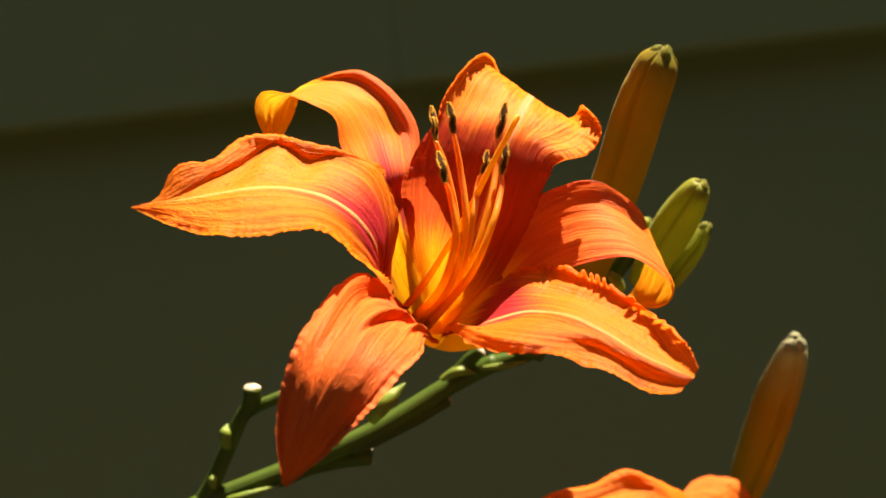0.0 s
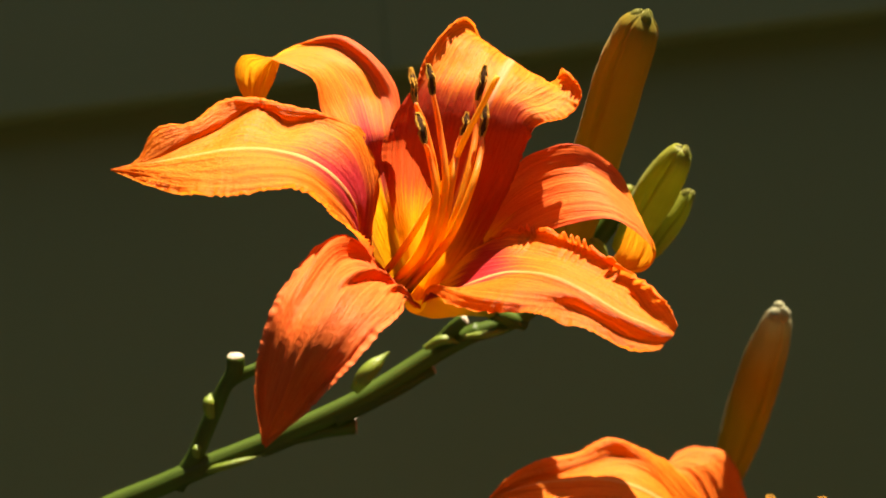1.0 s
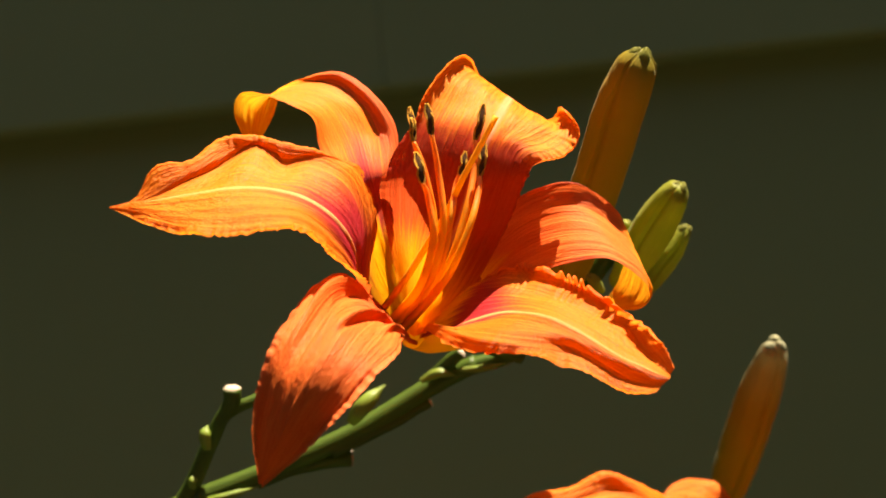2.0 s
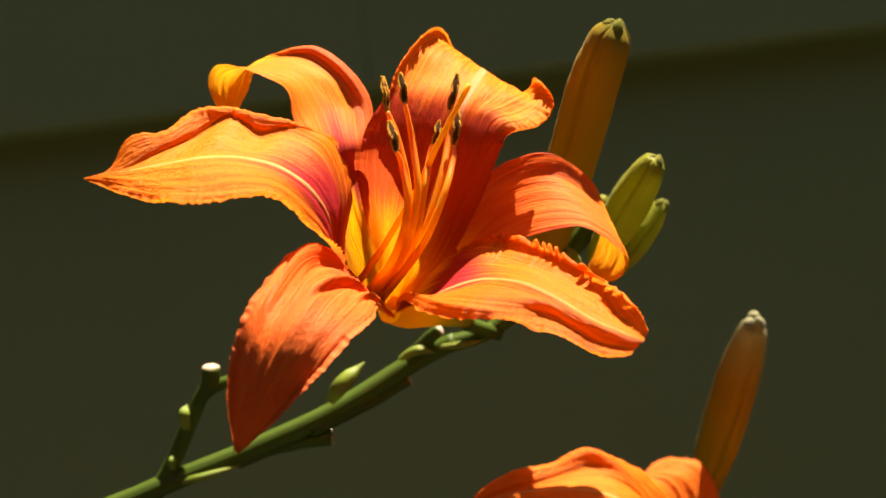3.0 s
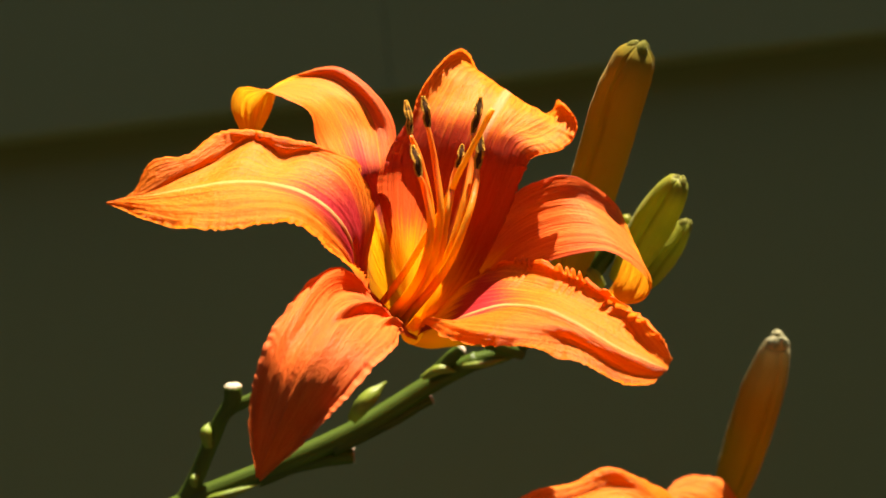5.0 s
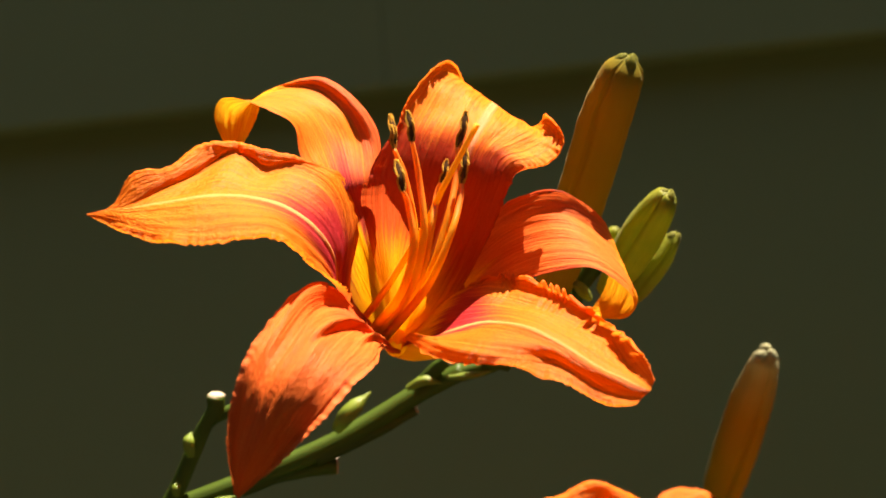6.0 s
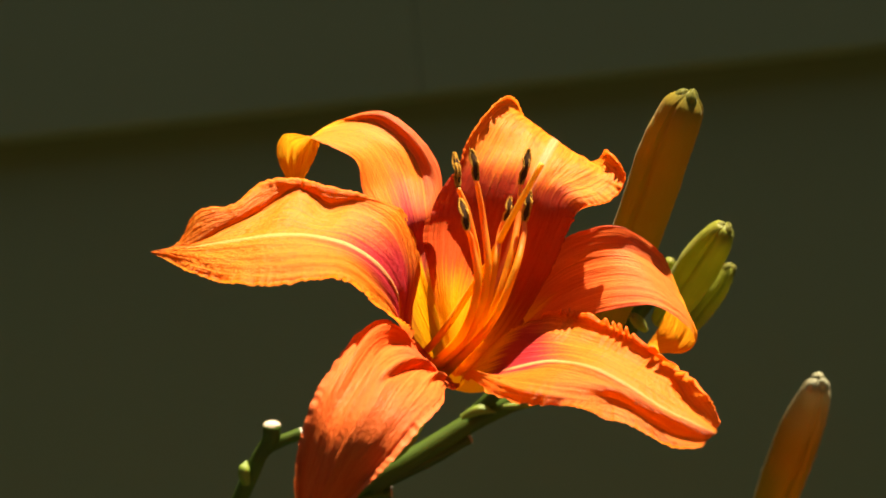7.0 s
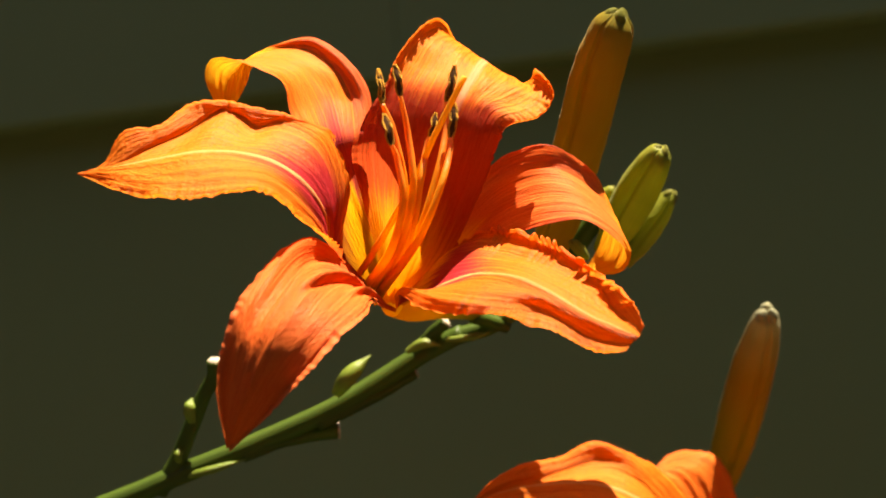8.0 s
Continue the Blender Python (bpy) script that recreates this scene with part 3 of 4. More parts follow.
    # sepals, outer and smoother
    tepal("sepal", plant, SEPAL,
          rib=[(-2.2, -17.6, -16), (-8.4, 0.7, -4), (-9.8, 8.2, 8), (-11.1, 14.3, 14.5), (-13.8, 23.1, 9), (-18.2, 29.5, 7), (-24.7, 31.7, 7), (-30.6, 30.7, 8), (-33.4, 28.6, 7), (-34.1, 25.6, 6), (-34.2, 21.9, 6)],
          right=[(-1.2, -17.5, -18), (-5, 1.8, -10), (-4.6, 9.1, 0), (-4.5, 15.3, 7), (-5.2, 24.7, 4.5), (-9.7, 31.6, 2), (-16.6, 36.4, -1), (-24, 35.2, -1), (-29.2, 31.1, -0.5), (-30.4, 27.2, 0), (-32.9, 21.8, 3)],
          right_fold=[(-1.7, -17.5, -17), (-6.2, 1.3, -8), (-6.6, 8.6, 4), (-7.4, 14.8, 11.5), (-8.9, 22.9, 4.5), (-12, 28.8, 2.5), (-18.2, 33.6, -0.5), (-24, 34, 0), (-29.5, 32.2, 2), (-31.4, 29.3, 3), (-33.4, 21.8, 4)],
          left_fold=[(-4.3, -18.1, -14.5), (-11.9, -0.2, -3), (-12.4, 7.3, 10), (-13.3, 13.1, 17), (-16.9, 21.3, 13), (-19.8, 27.2, 12), (-24.9, 29.6, 12), (-30.5, 30.6, 12), (-34.7, 30, 11), (-35.8, 26.3, 9), (-34.8, 21.8, 8)],
          left=[(-5.8, -18.4, -13), (-15.3, -1.2, -2), (-15.5, 6.1, 11), (-15.6, 12, 18.5), (-19.9, 19.7, 16), (-21.4, 25.1, 16), (-25.1, 28, 17), (-30.5, 30.4, 15), (-35.9, 30.7, 12), (-37.2, 27, 11), (-35.3, 21.7, 9)],
          at=(-0.5, 0.5), cup=((0, 0, 0, 0.4, 1.2, 1.5, 1.4, 0.9, 0.4, 0, 0), (0, 0)), ruffle=(0.3, 0.2), waves=6, seed=4, crimp=0.12, folds=0.15, keel=0.15, label="narrow orange sepal arching over and curling down")
    tepal("sepal", plant, SEPAL_SIDE,
          rib=[(-0.5, -17.9, -12), (10.7, -7, -8), (19.6, 0.9, 1), (27.9, 4.3, 8), (35.4, 3.7, 10), (42, -1, 8), (46.7, -7.4, 2), (44.6, -11.9, -6), (38.6, -12.2, -12)],
          right=[(0.7, -18.3, -6), (12.8, -9.7, 0), (21.2, -5.3, 8), (28.4, -2.8, 14), (35.5, -1.5, 16.5), (41.2, -3.6, 16), (44.6, -7.5, 12), (44.9, -11, 4), (39.2, -12.6, -8)],
          right_fold=[(0.2, -18.2, -9), (11.7, -8.5, -4), (20.4, -2.4, 5), (28.3, 0.7, 12), (35.7, 0.7, 14), (41.8, -2.4, 13), (46, -7.5, 7), (44.9, -11.5, -1), (38.9, -12.4, -10)],
          left_fold=[(-0.9, -17, -15), (10.8, -2.4, -11), (18.6, 5.6, -3), (25.3, 8.9, 3), (31.7, 9.4, 5), (38.3, 6.3, 2), (43.9, -0.3, -2), (43.8, -9, -10), (38.5, -11.7, -14)],
          left=[(-1.1, -16.6, -16), (10.8, 0.1, -13), (18.4, 9.6, -2), (24.2, 13, 2), (30.9, 13.7, 5), (37.4, 10, 2), (42.2, 3.5, -4), (41.4, -5.5, -13), (38.1, -11.6, -16)],
          at=(-0.5, 0.55), ruffle=(0.2, 0.25), waves=6, seed=5, crimp=0.1, folds=0.2, keel=0.15, label="narrow orange sepal rolled under at its tip")
    tepal("sepal", plant, SEPAL_LOW,
          rib=[(-2.2, -19.3, -8), (-5.8, -14.6, 12), (-10, -11.2, 30), (-14.2, -12.7, 45), (-17.9, -19.3, 54), (-21.7, -27.1, 56.4), (-25.7, -36, 52.4), (-29.1, -43, 42)],
          right=[(-2.9, -18.8, -10), (-9.1, -11.2, 5), (-14.3, -6.2, 16), (-18.2, -5.6, 27), (-24, -12.1, 43), (-27.6, -20.2, 51), (-29.9, -31.6, 51), (-29.4, -43, 42)],
          right_fold=[(-2.7, -18.9, -9.5), (-8.6, -11.7, 6), (-13.7, -6.8, 18), (-17.3, -6.5, 29), (-22.6, -13.1, 44.5), (-26.3, -21, 51), (-28.8, -31.9, 49.5), (-29.3, -43, 42)],
          left_fold=[(-1.1, -19.5, -5), (-2.5, -18.2, 15.5), (-4.1, -17, 29.5), (-4.8, -19, 39.5), (-9.5, -23, 48.7), (-15.7, -30.1, 52), (-22.2, -37, 49.5), (-28.6, -43, 42)],
          left=[(-1, -19.6, -4), (-2, -18.3, 17), (-3.5, -17.1, 31.5), (-4, -19.5, 41.5), (-8.6, -23.5, 50.8), (-14.9, -30.6, 54), (-21.6, -37.5, 51), (-28.5, -43.1, 42)],
          at=(-0.86, 0.90), cup=((0.5, 0.8, 1.0, 1.5, 1.5, 1.0, 0.5, 0), (0.8, 0.8)), ruffle=(0.3, 0.15), waves=8, seed=6, crimp=0.4, folds=0.16, frill=((0, 0.2, 0.5, 0.8, 0.9, 0.8, 0.5, 0), (0, 0, 0.2, 0.3, 0.3, 0.3, 0.2, 0)), pitch=26,
          ridges=((-0.62, 0.07, 2.2, 0.20, 0.66, 0.1), (-0.44, 0.09, -1.4, 0.20, 0.70, 0.1), (0.36, 0.06, 1.7, 0.14, 0.48, -1.1), (0.49, 0.035, -1.5, 0.14, 0.48, -1.1), (0.66, 0.06, 1.4, 0.10, 0.40, -0.4), (0.76, 0.03, -0.9, 0.10, 0.40, -0.4)), label="drooping orange sepal with a pointed tip")
    # tube and the stalk that carries it
    stalk("flower_tube", plant, TUBE, [(-2.1, -17.7, -13), (1.8, -18, -19), (8.2, -18.8, -29), (15, -20.4, -36)], [3.0, 3.9, 2.9, 1.9], "yellow orange flower tube", sides=24, caps=False)
    stalk("pedicel", plant, STEM, [(14.5, -21.3, -35.5), (18.2, -22.5, -38), (22, -23.6, -40)], [1.7, 1.6, 1.7], sides=16)
    # stamens and style
    stamen(plant, [(-6.4, -15.3, 4), (0.9, -5.4, 20), (2.6, 4.4, 24), (0.6, 15.3, 24), (-1.4, 20.6, 25)], (-1.4, 20.6, 25), (-2.2, 27.2, 24), 0.47, gold=True)
    stamen(plant, [(-5.9, -15.5, 6), (1.5, -6.4, 22), (4.3, 4.4, 26), (3.3, 15.2, 25), (2.0, 22.1, 26)], (2.0, 21.9, 26), (1.1, 27.8, 26), 0.52)
    stamen(plant, [(-4.4, -16.1, 4), (4.2, -5.4, 20), (8.5, 6.7, 21), (10.3, 15.5, 18), (10.6, 21.5, 17)], (10.6, 21.5, 17), (12.2, 28.4, 17), 0.52)
    stamen(plant, [(-3.9, -16.2, 6), (5.0, -5.3, 22), (9.3, 4.4, 24), (11.1, 11.0, 21), (11.4, 14.3, 20)], (11.4, 14.3, 20), (12.1, 20.9, 20), 0.57)
    stamen(plant, [(-5.2, -15.8, 4), (3.1, -4.8, 21), (5.6, 5.5, 25), (6.7, 12.1, 22), (7.4, 14.5, 22)], (7.4, 14.3, 22), (8.6, 18.9, 22), 0.42)
    stamen(plant, [(-6.8, -15.1, 6), (-0.2, -7.0, 22), (2.4, 2.3, 27), (1.4, 9.8, 27), (0.4, 12.7, 28)], (0.4, 12.5, 28), (-0.9, 18.4, 27), 0.57)
    stalk("style", plant, STYLE, [(-9.4, -13.7, 0), (-4.4, -7.7, 12), (1.2, 1.0, 17), (5.0, 7.2, 21), (8.0, 13.6, 25), (14.3, 25.3, 28)], [0.75, 0.7, 0.65, 0.65, 0.6, 0.55], "long pale orange style", sides=12)
    # scape and branches
    stalk("scape", plant, STEM, [(-205, -850, -48), (-202, -640, -47), (-194, -440, -46), (-178, -280, -45), (-152, -170, -44), (-118, -105, -43)] + [(-81.7, -70.9, -42), (-57.5, -58.7, -41), (-36.0, -50.0, -41), (-15.7, -41.0, -41), (2.0, -30.3, -42), (12.1, -25.1, -40)], [3.6, 3.5, 3.4, 3.2, 3.0, 2.8, 2.6, 2.4, 2.3, 2.3, 2.2, 2.0], "leaning green flower scape", sides=24, rows=90)
    stub("pedicel", plant, [(0.8, -29.7, -42), (4.4, -26.2, -40), (7.3, -23.5, -38), (8.5, -22.6, -37.5)], [1.4, 1.5, 1.5, 1.4], "short bare pedicel")
    stalk("pedicel", plant, STEM, [(9.5, -26.2, -41), (18.9, -23.3, -40), (27.1, -17.4, -39), (31.4, -11.1, -37), (32.6, -7, -35.5)], [2.0, 1.9, 1.9, 2.3, 3.3], sides=16)
    stalk("pedicel", plant, STEM, [(26.5, -18.1, -40), (34.1, -12.4, -40), (38.4, -4.8, -38), (42, 0.1, -36)], [1.9, 2.0, 2.1, 2.2], sides=16)
    b = stub("branch", plant, [(-56.3, -60.1, -42), (-51.7, -52.7, -40), (-48.0, -44.5, -38), (-44.7, -37.6, -35), (-42.1, -33.5, -33), (-41.9, -30.4, -32)], [2.0, 1.9, 1.8, 1.6, 1.9, 2.0], "side branch with a dry cut end")
    stub("branch", plant, [(-44.8, -37.1, -35), (-40.1, -34.3, -34), (-35.4, -32.5, -34)], [1.4, 1.3, 1.4])
    stub("branch", plant, [(-20.8, -44.8, -41), (-8.8, -39.2, -42), (-1.8, -35.5, -43), (1.4, -33.8, -43)], [2.0, 1.9, 1.6, 1.5])
    stub("branch", plant, [(-37.5, -51.7, -41), (-29.4, -48.6, -42), (-22.4, -47.2, -43), (-16.1, -46.7, -43.5)], [2.0, 2.1, 2.1, 1.95])
    bract(plant, [(-16.2, -38.6, -38), (-13.0, -34.3, -36), (-8.3, -29.8, -38)], 1.9)
    bract(plant, [(-0.5, -29.1, -39), (3.5, -27.2, -38), (7.3, -27.8, -38)], 1.1)
    bract(plant, [(-47.8, -44.4, -36), (-48.1, -41.0, -34), (-47.6, -38.6, -35)], 1.3)
    bract(plant, [(-51.7, -56.7, -40), (-44.5, -55.0, -38), (-36.3, -52.6, -39)], 0.9)
    bract(plant, [(-51.2, -53.8, -39), (-51.2, -51.3, -37), (-49.7, -50.0, -39)], 0.9)
    bract(plant, [(8.3, -26.5, -38), (13.3, -26.0, -37), (18.4, -25.0, -38)], 0.8, "brownish drying bract")
    bract(plant, [(3.0, -27.0, -40), (5.8, -24.6, -38), (8.3, -23.0, -38)], 0.8)
    # buds
    bud(plant, [(31.0, -8, -36), (33.8, 0.7, -32), (36.5, 11, -25), (39.0, 20.6, -17), (41.3, 29.8, -9), (43.6, 36.6, -4), (45.3, 41.1, -1)], 5.5, BUD_ORANGE, 1.75, base=0.72, taper=-0.8, label="ripe orange brown bud about to open", rows=80)
    bud(plant, [(43.7, -7.3, -37), (47.5, -0.2, -31), (51.2, 6.9, -25), (54.1, 12.3, -20), (55.4, 14.3, -18.5)], 4.6, BUD_GREEN, 1.5, base=0.6, taper=1.0, label="unripe yellow green bud")
    bud(plant, [(47.4, -9.9, -36), (51.4, -4.1, -36), (55.6, 1.4, -35), (58.4, 5.7, -34)], 3.4, BUD_GREEN, 0.9, base=0.6, taper=0.8, label="small unripe yellow green bud")
    bud(plant, [(42.2, 1.4, -38), (43.7, 4.5, -36), (45.9, 6.6, -35)], 1.9, BUD_GREEN, 0.1, base=0.6, label="tiny green bud")
    bud(plant, [(39.2, -8.6, -30), (37.1, -6.5, -25), (35.6, -5.2, -22)], 1.3, BUD_GREEN, 0.4, base=0.6, label="tiny green bud with a whitish tip")
    return plant


def second_daylily():
    base = Vector((0.0095, 0.06, 0.0))
    plant = empty("daylily", base, "second orange daylily in bloom on a lower scape", "flower", "daylilies by the wall")
    tepal("petal", plant, PETAL_FADED,
          rib=[(73.8, -101.1, -71), (66.3, -89, -57), (61.3, -76.8, -47), (56.9, -67.5, -41), (49.8, -61.4, -37), (40.4, -58.1, -35), (29.3, -58.3, -35), (20, -60.2, -37), (13.7, -62.9, -39)],
          right=[(75.5, -101.1, -77), (73.1, -82.9, -67), (65.1, -66.1, -55), (55.7, -56.4, -49.4), (48.2, -52.9, -45.8), (40.3, -49.5, -44.2), (32.6, -53, -41.8), (25.4, -53.4, -39.5), (17.9, -57.6, -39.5), (13.3, -62.9, -39)],
          right_fold=[(74.7, -101, -74), (69.5, -86, -62), (60.8, -68.7, -50), (53.4, -59.4, -44), (48.1, -55.3, -43), (42.4, -54, -43), (34.4, -56.1, -40), (27.5, -57.7, -38), (19.4, -59.5, -38), (13.5, -62.9, -39)],
          left_fold=[(73, -100.8, -68), (67.8, -91.6, -53), (62.7, -81.8, -44), (57.4, -73.8, -37), (50.1, -66.3, -32), (40.1, -62.6, -29), (27.3, -63.5, -30), (19.1, -63.4, -35), (13.6, -63.6, -39)],
          left=[(72.2, -100.7, -65), (69.4, -94.3, -51), (64.3, -87.7, -43), (58.2, -79.8, -35), (50.6, -71.3, -29), (39.8, -67, -25), (25.3, -68.6, -27), (18.2, -67, -33), (13.6, -64.5, -39)],
          cup=((0, 0, 0.4, 1.0, 1.5, 1.6, 1.5, 1.2, 0.5, 0), (0, 0)), ruffle=(0.5, 0.8), waves=7, seed=11, crimp=0.5, folds=0.35, frill=((0, 0, 0.2, 0.3, 0.4, 0.5, 0.6, 0.6, 0.4, 0), (0, 0.4, 0.8, 0.8, 0.6, 0)), pitch=30, roll=((0, 0, -0.2, -0.4, -0.5, -0.5, -0.5, -0.4, -0.2, 0), (0, 0)), label="broad orange petal with a pale midrib and ruffled margins")
    tepal("sepal", plant, SEPAL_SOFT,
          rib=[(75.3, -101.5, -79), (72.4, -86.7, -73), (69.1, -72.2, -67), (64.5, -61.6, -63), (59.6, -58.1, -61), (54.5, -60.2, -57), (53.2, -64.1, -57)],
          right=[(77.0, -102.3, -83), (79.4, -87.8, -79), (77.4, -70.7, -75), (73.0, -57.6, -73), (66.6, -54.9, -73), (59.3, -55.8, -69), (53.7, -64.0, -61)],
          left=[(74.1, -100.7, -75), (66.8, -85.2, -65), (62.0, -73.6, -59), (58.9, -65.1, -55), (56.0, -60.3, -53), (53.4, -59.7, -53), (52.5, -64.1, -55)],
          cup=((0.8, 0.8), (0.5, 0.5)), ruffle=(0.3, 0.3), waves=6, seed=12, crimp=0.2, label="narrow orange sepal arching over")
    tepal("petal", plant, PETAL_UPRIGHT,
          rib=[(75.4, -101.8, -77), (80.8, -93.6, -81), (86.7, -85.7, -83), (93.0, -79.4, -87), (99.1, -77.5, -97), (102.6, -81.2, -107)],
          right=[(75.4, -101.6, -73), (84.2, -92.7, -69), (91.9, -85.6, -67), (101.2, -81.2, -73), (105.5, -79.4, -87), (102.8, -81.5, -107)],
          left=[(75.3, -101.5, -79), (76.4, -87.8, -79), (78.8, -76.5, -77), (84.6, -71.3, -79), (92.3, -73.0, -91), (102.3, -80.9, -107)],
          cup=((-2.0, -2.0), (-2.0, -2.0)), ruffle=(1.2, 1.2), waves=8, seed=13, crimp=0.8, label="upright orange petal curling back")
    tepal("petal", plant, PETAL_LOW,
          rib=[(75.5, -102.3, -75), (80.8, -96.9, -57), (86.3, -91.8, -45), (94.4, -89.8, -35), (103.0, -93.5, -29), (109.9, -99.2, -27)],
          right=[(74.0, -101.6, -69), (79.0, -97.4, -47), (84.9, -96.4, -31), (94.3, -97.1, -23), (103.5, -100.3, -21), (110.1, -99.7, -27)],
          left=[(76.6, -102.0, -79), (85.5, -91.3, -69), (93.9, -85.1, -57), (103.4, -87.1, -47), (111.2, -92.7, -37), (110.4, -98.7, -27)],
          cup=((-1.5, -1.5), (-3.0, -3.0)), ruffle=(1.0, 1.0), waves=9, seed=14, crimp=1.0, label="orange petal with a pale midrib and crimped margin")
    tepal("sepal", plant, SEPAL_LOW,
          rib=[(74.3, -102.1, -73), (66.8, -94.3, -51), (58.2, -89.8, -35), (50.8, -95.1, -25), (45.5, -105.1, -21), (42.6, -118.1, -29)],
          right=[(74.4, -102.4, -77), (64.8, -90.0, -55), (53.9, -86.0, -41), (44.1, -93.9, -31), (40.0, -107.8, -27), (42.4, -117.9, -29)],
          left=[(74.2, -101.4, -67), (69.7, -95.7, -45), (63.6, -94.7, -29), (57.6, -102.7, -21), (50.3, -111.1, -21), (43.1, -118.4, -29)],
          cup=((0.8, 0.8), (0.8, 0.8)), ruffle=(0.5, 0.5), waves=8, seed=15, crimp=0.4, label="drooping orange sepal with a pointed tip")
    tepal("sepal", plant, SEPAL,
          rib=[(77.4, -102.7, -81), (89.1, -92.3, -81), (101.1, -85.0, -79), (110.2, -83.3, -77), (117.6, -90.5, -79), (120.9, -99.0, -87)],
          right=[(77.1, -102.0, -75), (89.6, -94.0, -69), (99.5, -89.2, -65), (107.0, -88.9, -63), (113.1, -92.7, -69), (120.1, -98.9, -85)],
          left=[(77.3, -102.7, -85), (89.1, -88.2, -89), (101.4, -79.4, -87), (113.9, -78.0, -87), (123.7, -87.8, -87), (121.9, -99.1, -89)],
          cup=((0.8, 0.8), (-2.0, -2.0)), ruffle=(0.3, 0.4), waves=6, seed=16, crimp=0.2, label="narrow orange sepal rolled under at its tip")
    stalk("flower_tube", plant, TUBE, [(74.4, -97.8, -71), (77.0, -104.0, -81), (80.0, -112.9, -93), (81.2, -121.4, -99)], [4.6, 4.2, 2.8, 2.0], "yellow orange flower tube", sides=24, caps=False)
    stamen(plant, [(74.9, -98.9, -73), (77.5, -83.2, -61), (79.0, -71.4, -53), (78.6, -65.2, -51)], (78.6, -65.2, -51), (78.2, -63.8, -51), 0.68)
    stamen(plant, [(75.4, -98.9, -73), (82.8, -83.2, -61), (87.9, -72.7, -53), (90.3, -65.2, -51)], (90.3, -65.2, -51), (90.1, -64.2, -51), 0.68)
    stamen(plant, [(75.1, -98.9, -73), (80.5, -84.9, -63), (84.7, -75.9, -57), (85.1, -71.0, -55)], (85.1, -71.7, -55), (85.6, -68.0, -55), 0.68)
    stalk("style", plant, FILAMENT, [(75.4, -98.9, -73), (81.5, -84.5, -61), (86.9, -73.0, -55), (93.1, -67.5, -53)], [0.9, 0.85, 0.8, 0.7], "long pale orange style", sides=12)
    stalk("scape", plant, STEM, [(110, -850, -60), (108, -650, -63), (104, -450, -68), (98, -280, -75), (88, -170, -80)] + [(85.0, -141.9, -106), (83.2, -129.8, -104), (81.2, -120.7, -99)], [3.4, 3.3, 3.1, 2.8, 2.5, 2.3, 2.2, 2.1], "upright green flower scape", sides=20, rows=60)
    stalk("pedicel", plant, STEM, [(83.2, -129.8, -104), (77.0, -107.5, -94), (70.6, -83.1, -101), (71.6, -70.9, -96)], [1.8, 1.7, 1.7, 2.2], sides=16)
    bud(plant, [(74.0, -70.4, -104), (77.3, -57.5, -97), (79.4, -44.5, -85), (80.5, -34, -72), (81.2, -26.8, -62), (81.4, -20.8, -54)], 5.4, BUD_PALE, 1.2, PALE_TIP, 0.6, 0.8, label="ripe orange brown bud with a pale tip", rows=80)
    return plant


blooming_daylily()
second_daylily()


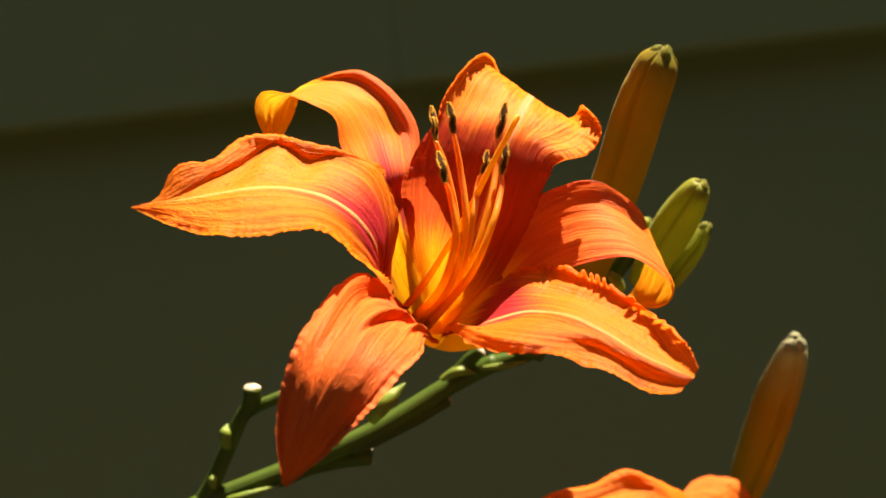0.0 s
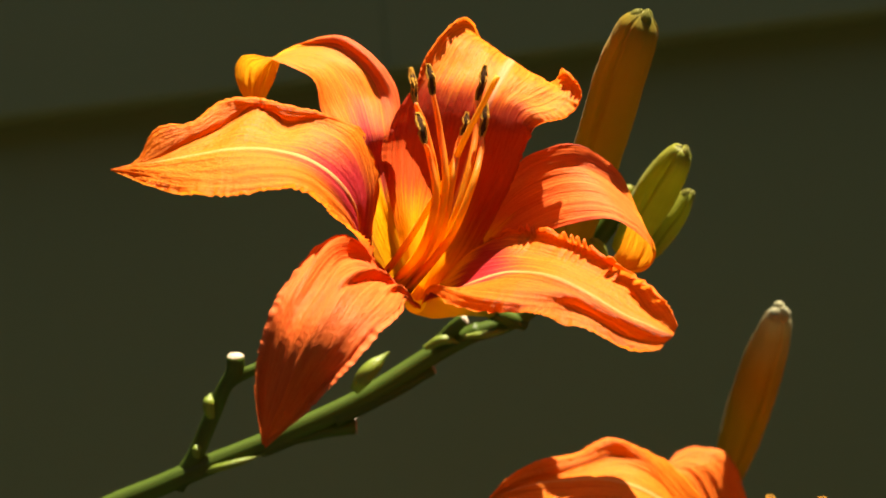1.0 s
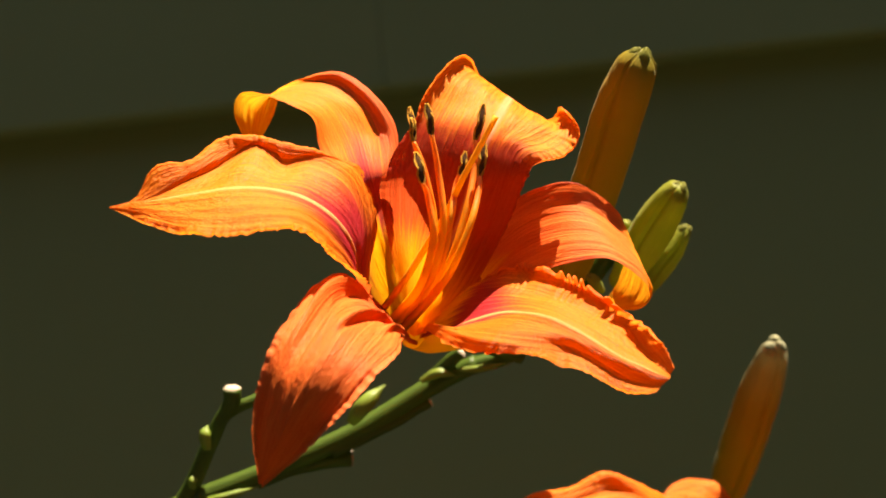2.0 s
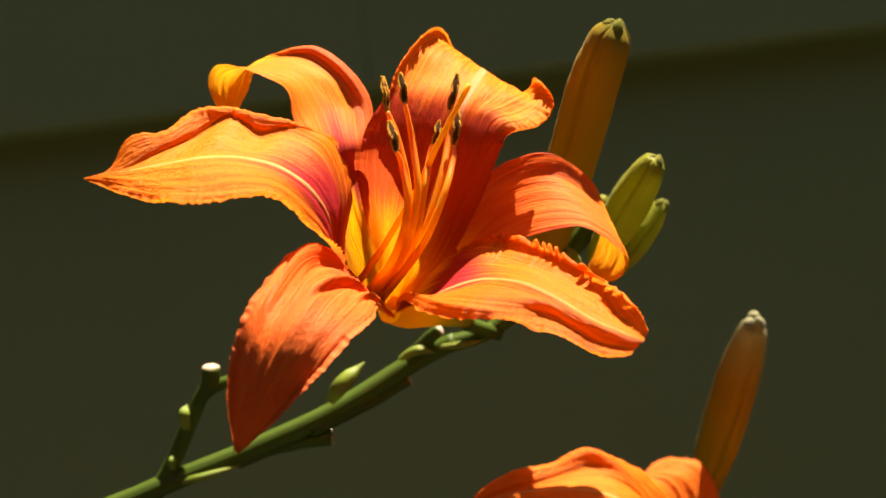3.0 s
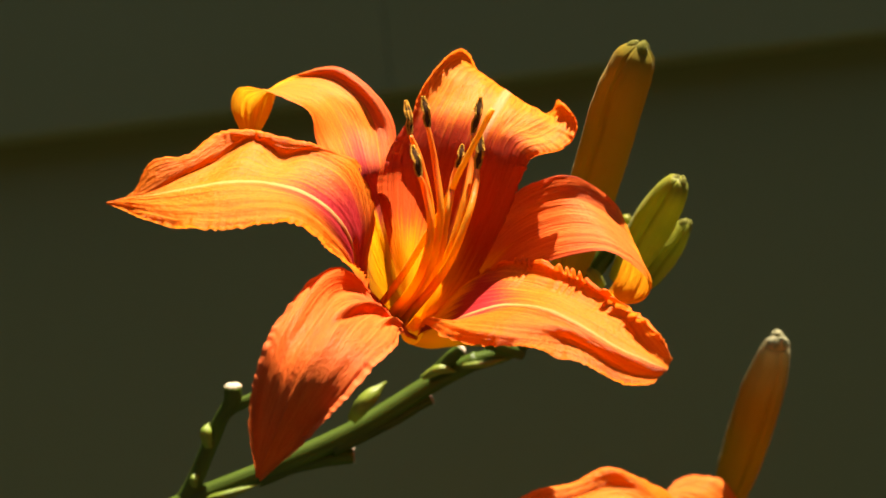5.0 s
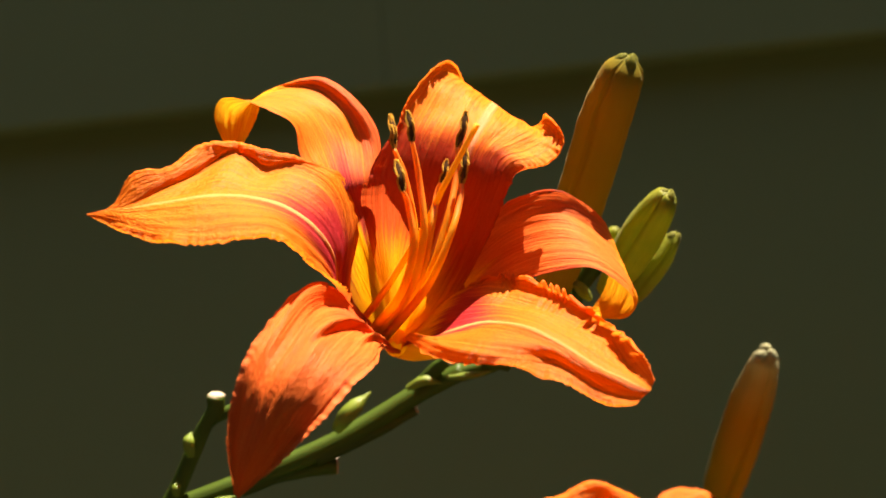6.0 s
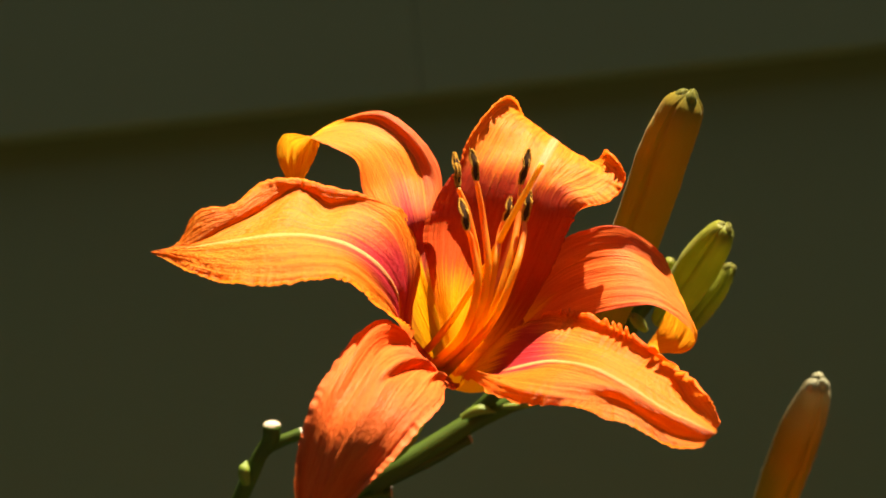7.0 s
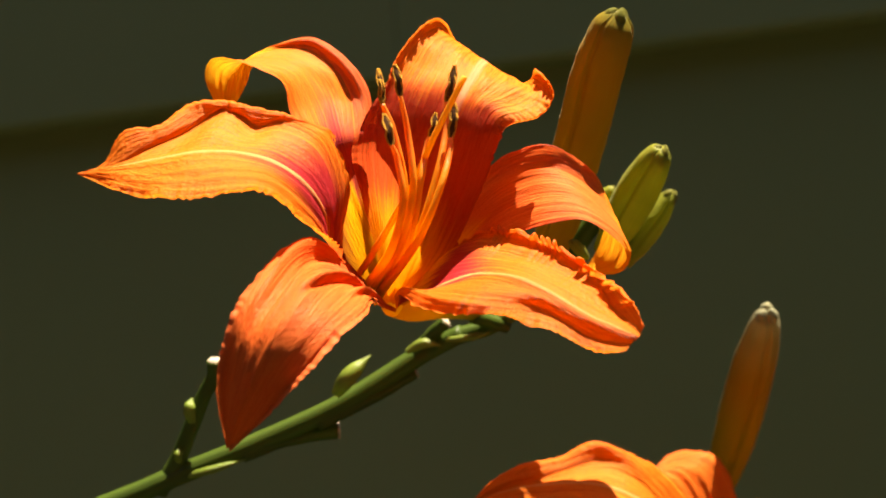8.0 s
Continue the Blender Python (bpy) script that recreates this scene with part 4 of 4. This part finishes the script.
# ---- siding wall ----
def siding_wall():
    wall = new_at("wall_north", (0.0, 0.374, 0.0))
    tagged(wall, "garden wall clad in dark olive painted lap siding", "wall", kind="structure")
    bm = bmesh.new()
    bmesh.ops.create_cube(bm, size=1.0, matrix=Matrix.Translation((0, 0.374 + 0.075, 0.80)) @ Matrix.Diagonal((6.0, 0.10, 1.6, 1)))
    part("sheathing", bm, CORE, wall, smooth=False)
    face, step, edge0 = 0.374, 0.205, 0.85 + 0.066
    z0 = edge0 - 4 * step - 0.09
    meshes = {}
    for row in range(12):
        low = edge0 + (row - 4) * step
        if low + step + 0.03 > 1.66:
            continue
        x = -3.0
        joint = [-0.0095 - 1.83, -0.0095, -0.0095 + 1.83] if row == 4 else [-2.2 + 0.61 * ((row * 2) % 3), -0.37 + 0.61 * ((row * 2) % 3), 1.46 + 0.61 * ((row * 2) % 3)]
        for end in joint + [3.0]:
            long = round(end - x - 0.0003, 4)
            if long < 0.05:
                continue
            if long not in meshes:
                bm = bmesh.new()
                # section of a bevelled board: thick butt below, thin above, eased lower arris
                prof = [(0.0, 0.0), (0.0012, -0.0006), (0.0200, -0.0006), (0.0215, 0.0), (0.0220, 0.0018), (0.0035, step + 0.028), (0.0, step + 0.028)]
                a = [bm.verts.new((0, -y, z)) for y, z in prof]
                b = [bm.verts.new((long, -y, z)) for y, z in prof]
                for i in range(len(prof)):
                    k = (i + 1) % len(prof)
                    bm.faces.new((a[i], a[k], b[k], b[i]))
                bm.faces.new(a[::-1])
                bm.faces.new(b)
                bmesh.ops.recalc_face_normals(bm, faces=bm.faces)
                meshes[long] = bpy.data.meshes.new("board")
                bm.to_mesh(meshes[long])
                bm.free()
                meshes[long].materials.append(PAINT)
            ob = new("board", meshes[long])
            ob.parent = wall
            ob.matrix_basis = Matrix.Translation((x + 0.00015, 0.022, low)) @ pose(0, 0, 0, -1.0, 0, 0)
            x = end


siding_wall()


# ---- plain fences that close the garden ----
def fence(name, at, size, turn, label):
    bm = bmesh.new()
    bmesh.ops.create_cube(bm, size=1.0, matrix=Matrix.Diagonal((*size, 1)))
    ob = part(name, bm, FENCE, smooth=False)
    ob.matrix_basis = pose(*at, 0, 0, turn)
    tagged(ob, label, "fence", kind="structure")


fence("wall_south", (0, -2.2, 1.05), (6.4, 0.04, 2.1), 0, "plain dark brown garden fence")
fence("wall_east", (3.03, -0.87, 1.05), (2.7, 0.04, 2.1), 90, "plain dark brown garden fence")
fence("wall_west", (-3.03, -0.87, 1.05), (2.7, 0.04, 2.1), 90, "plain dark brown garden fence")
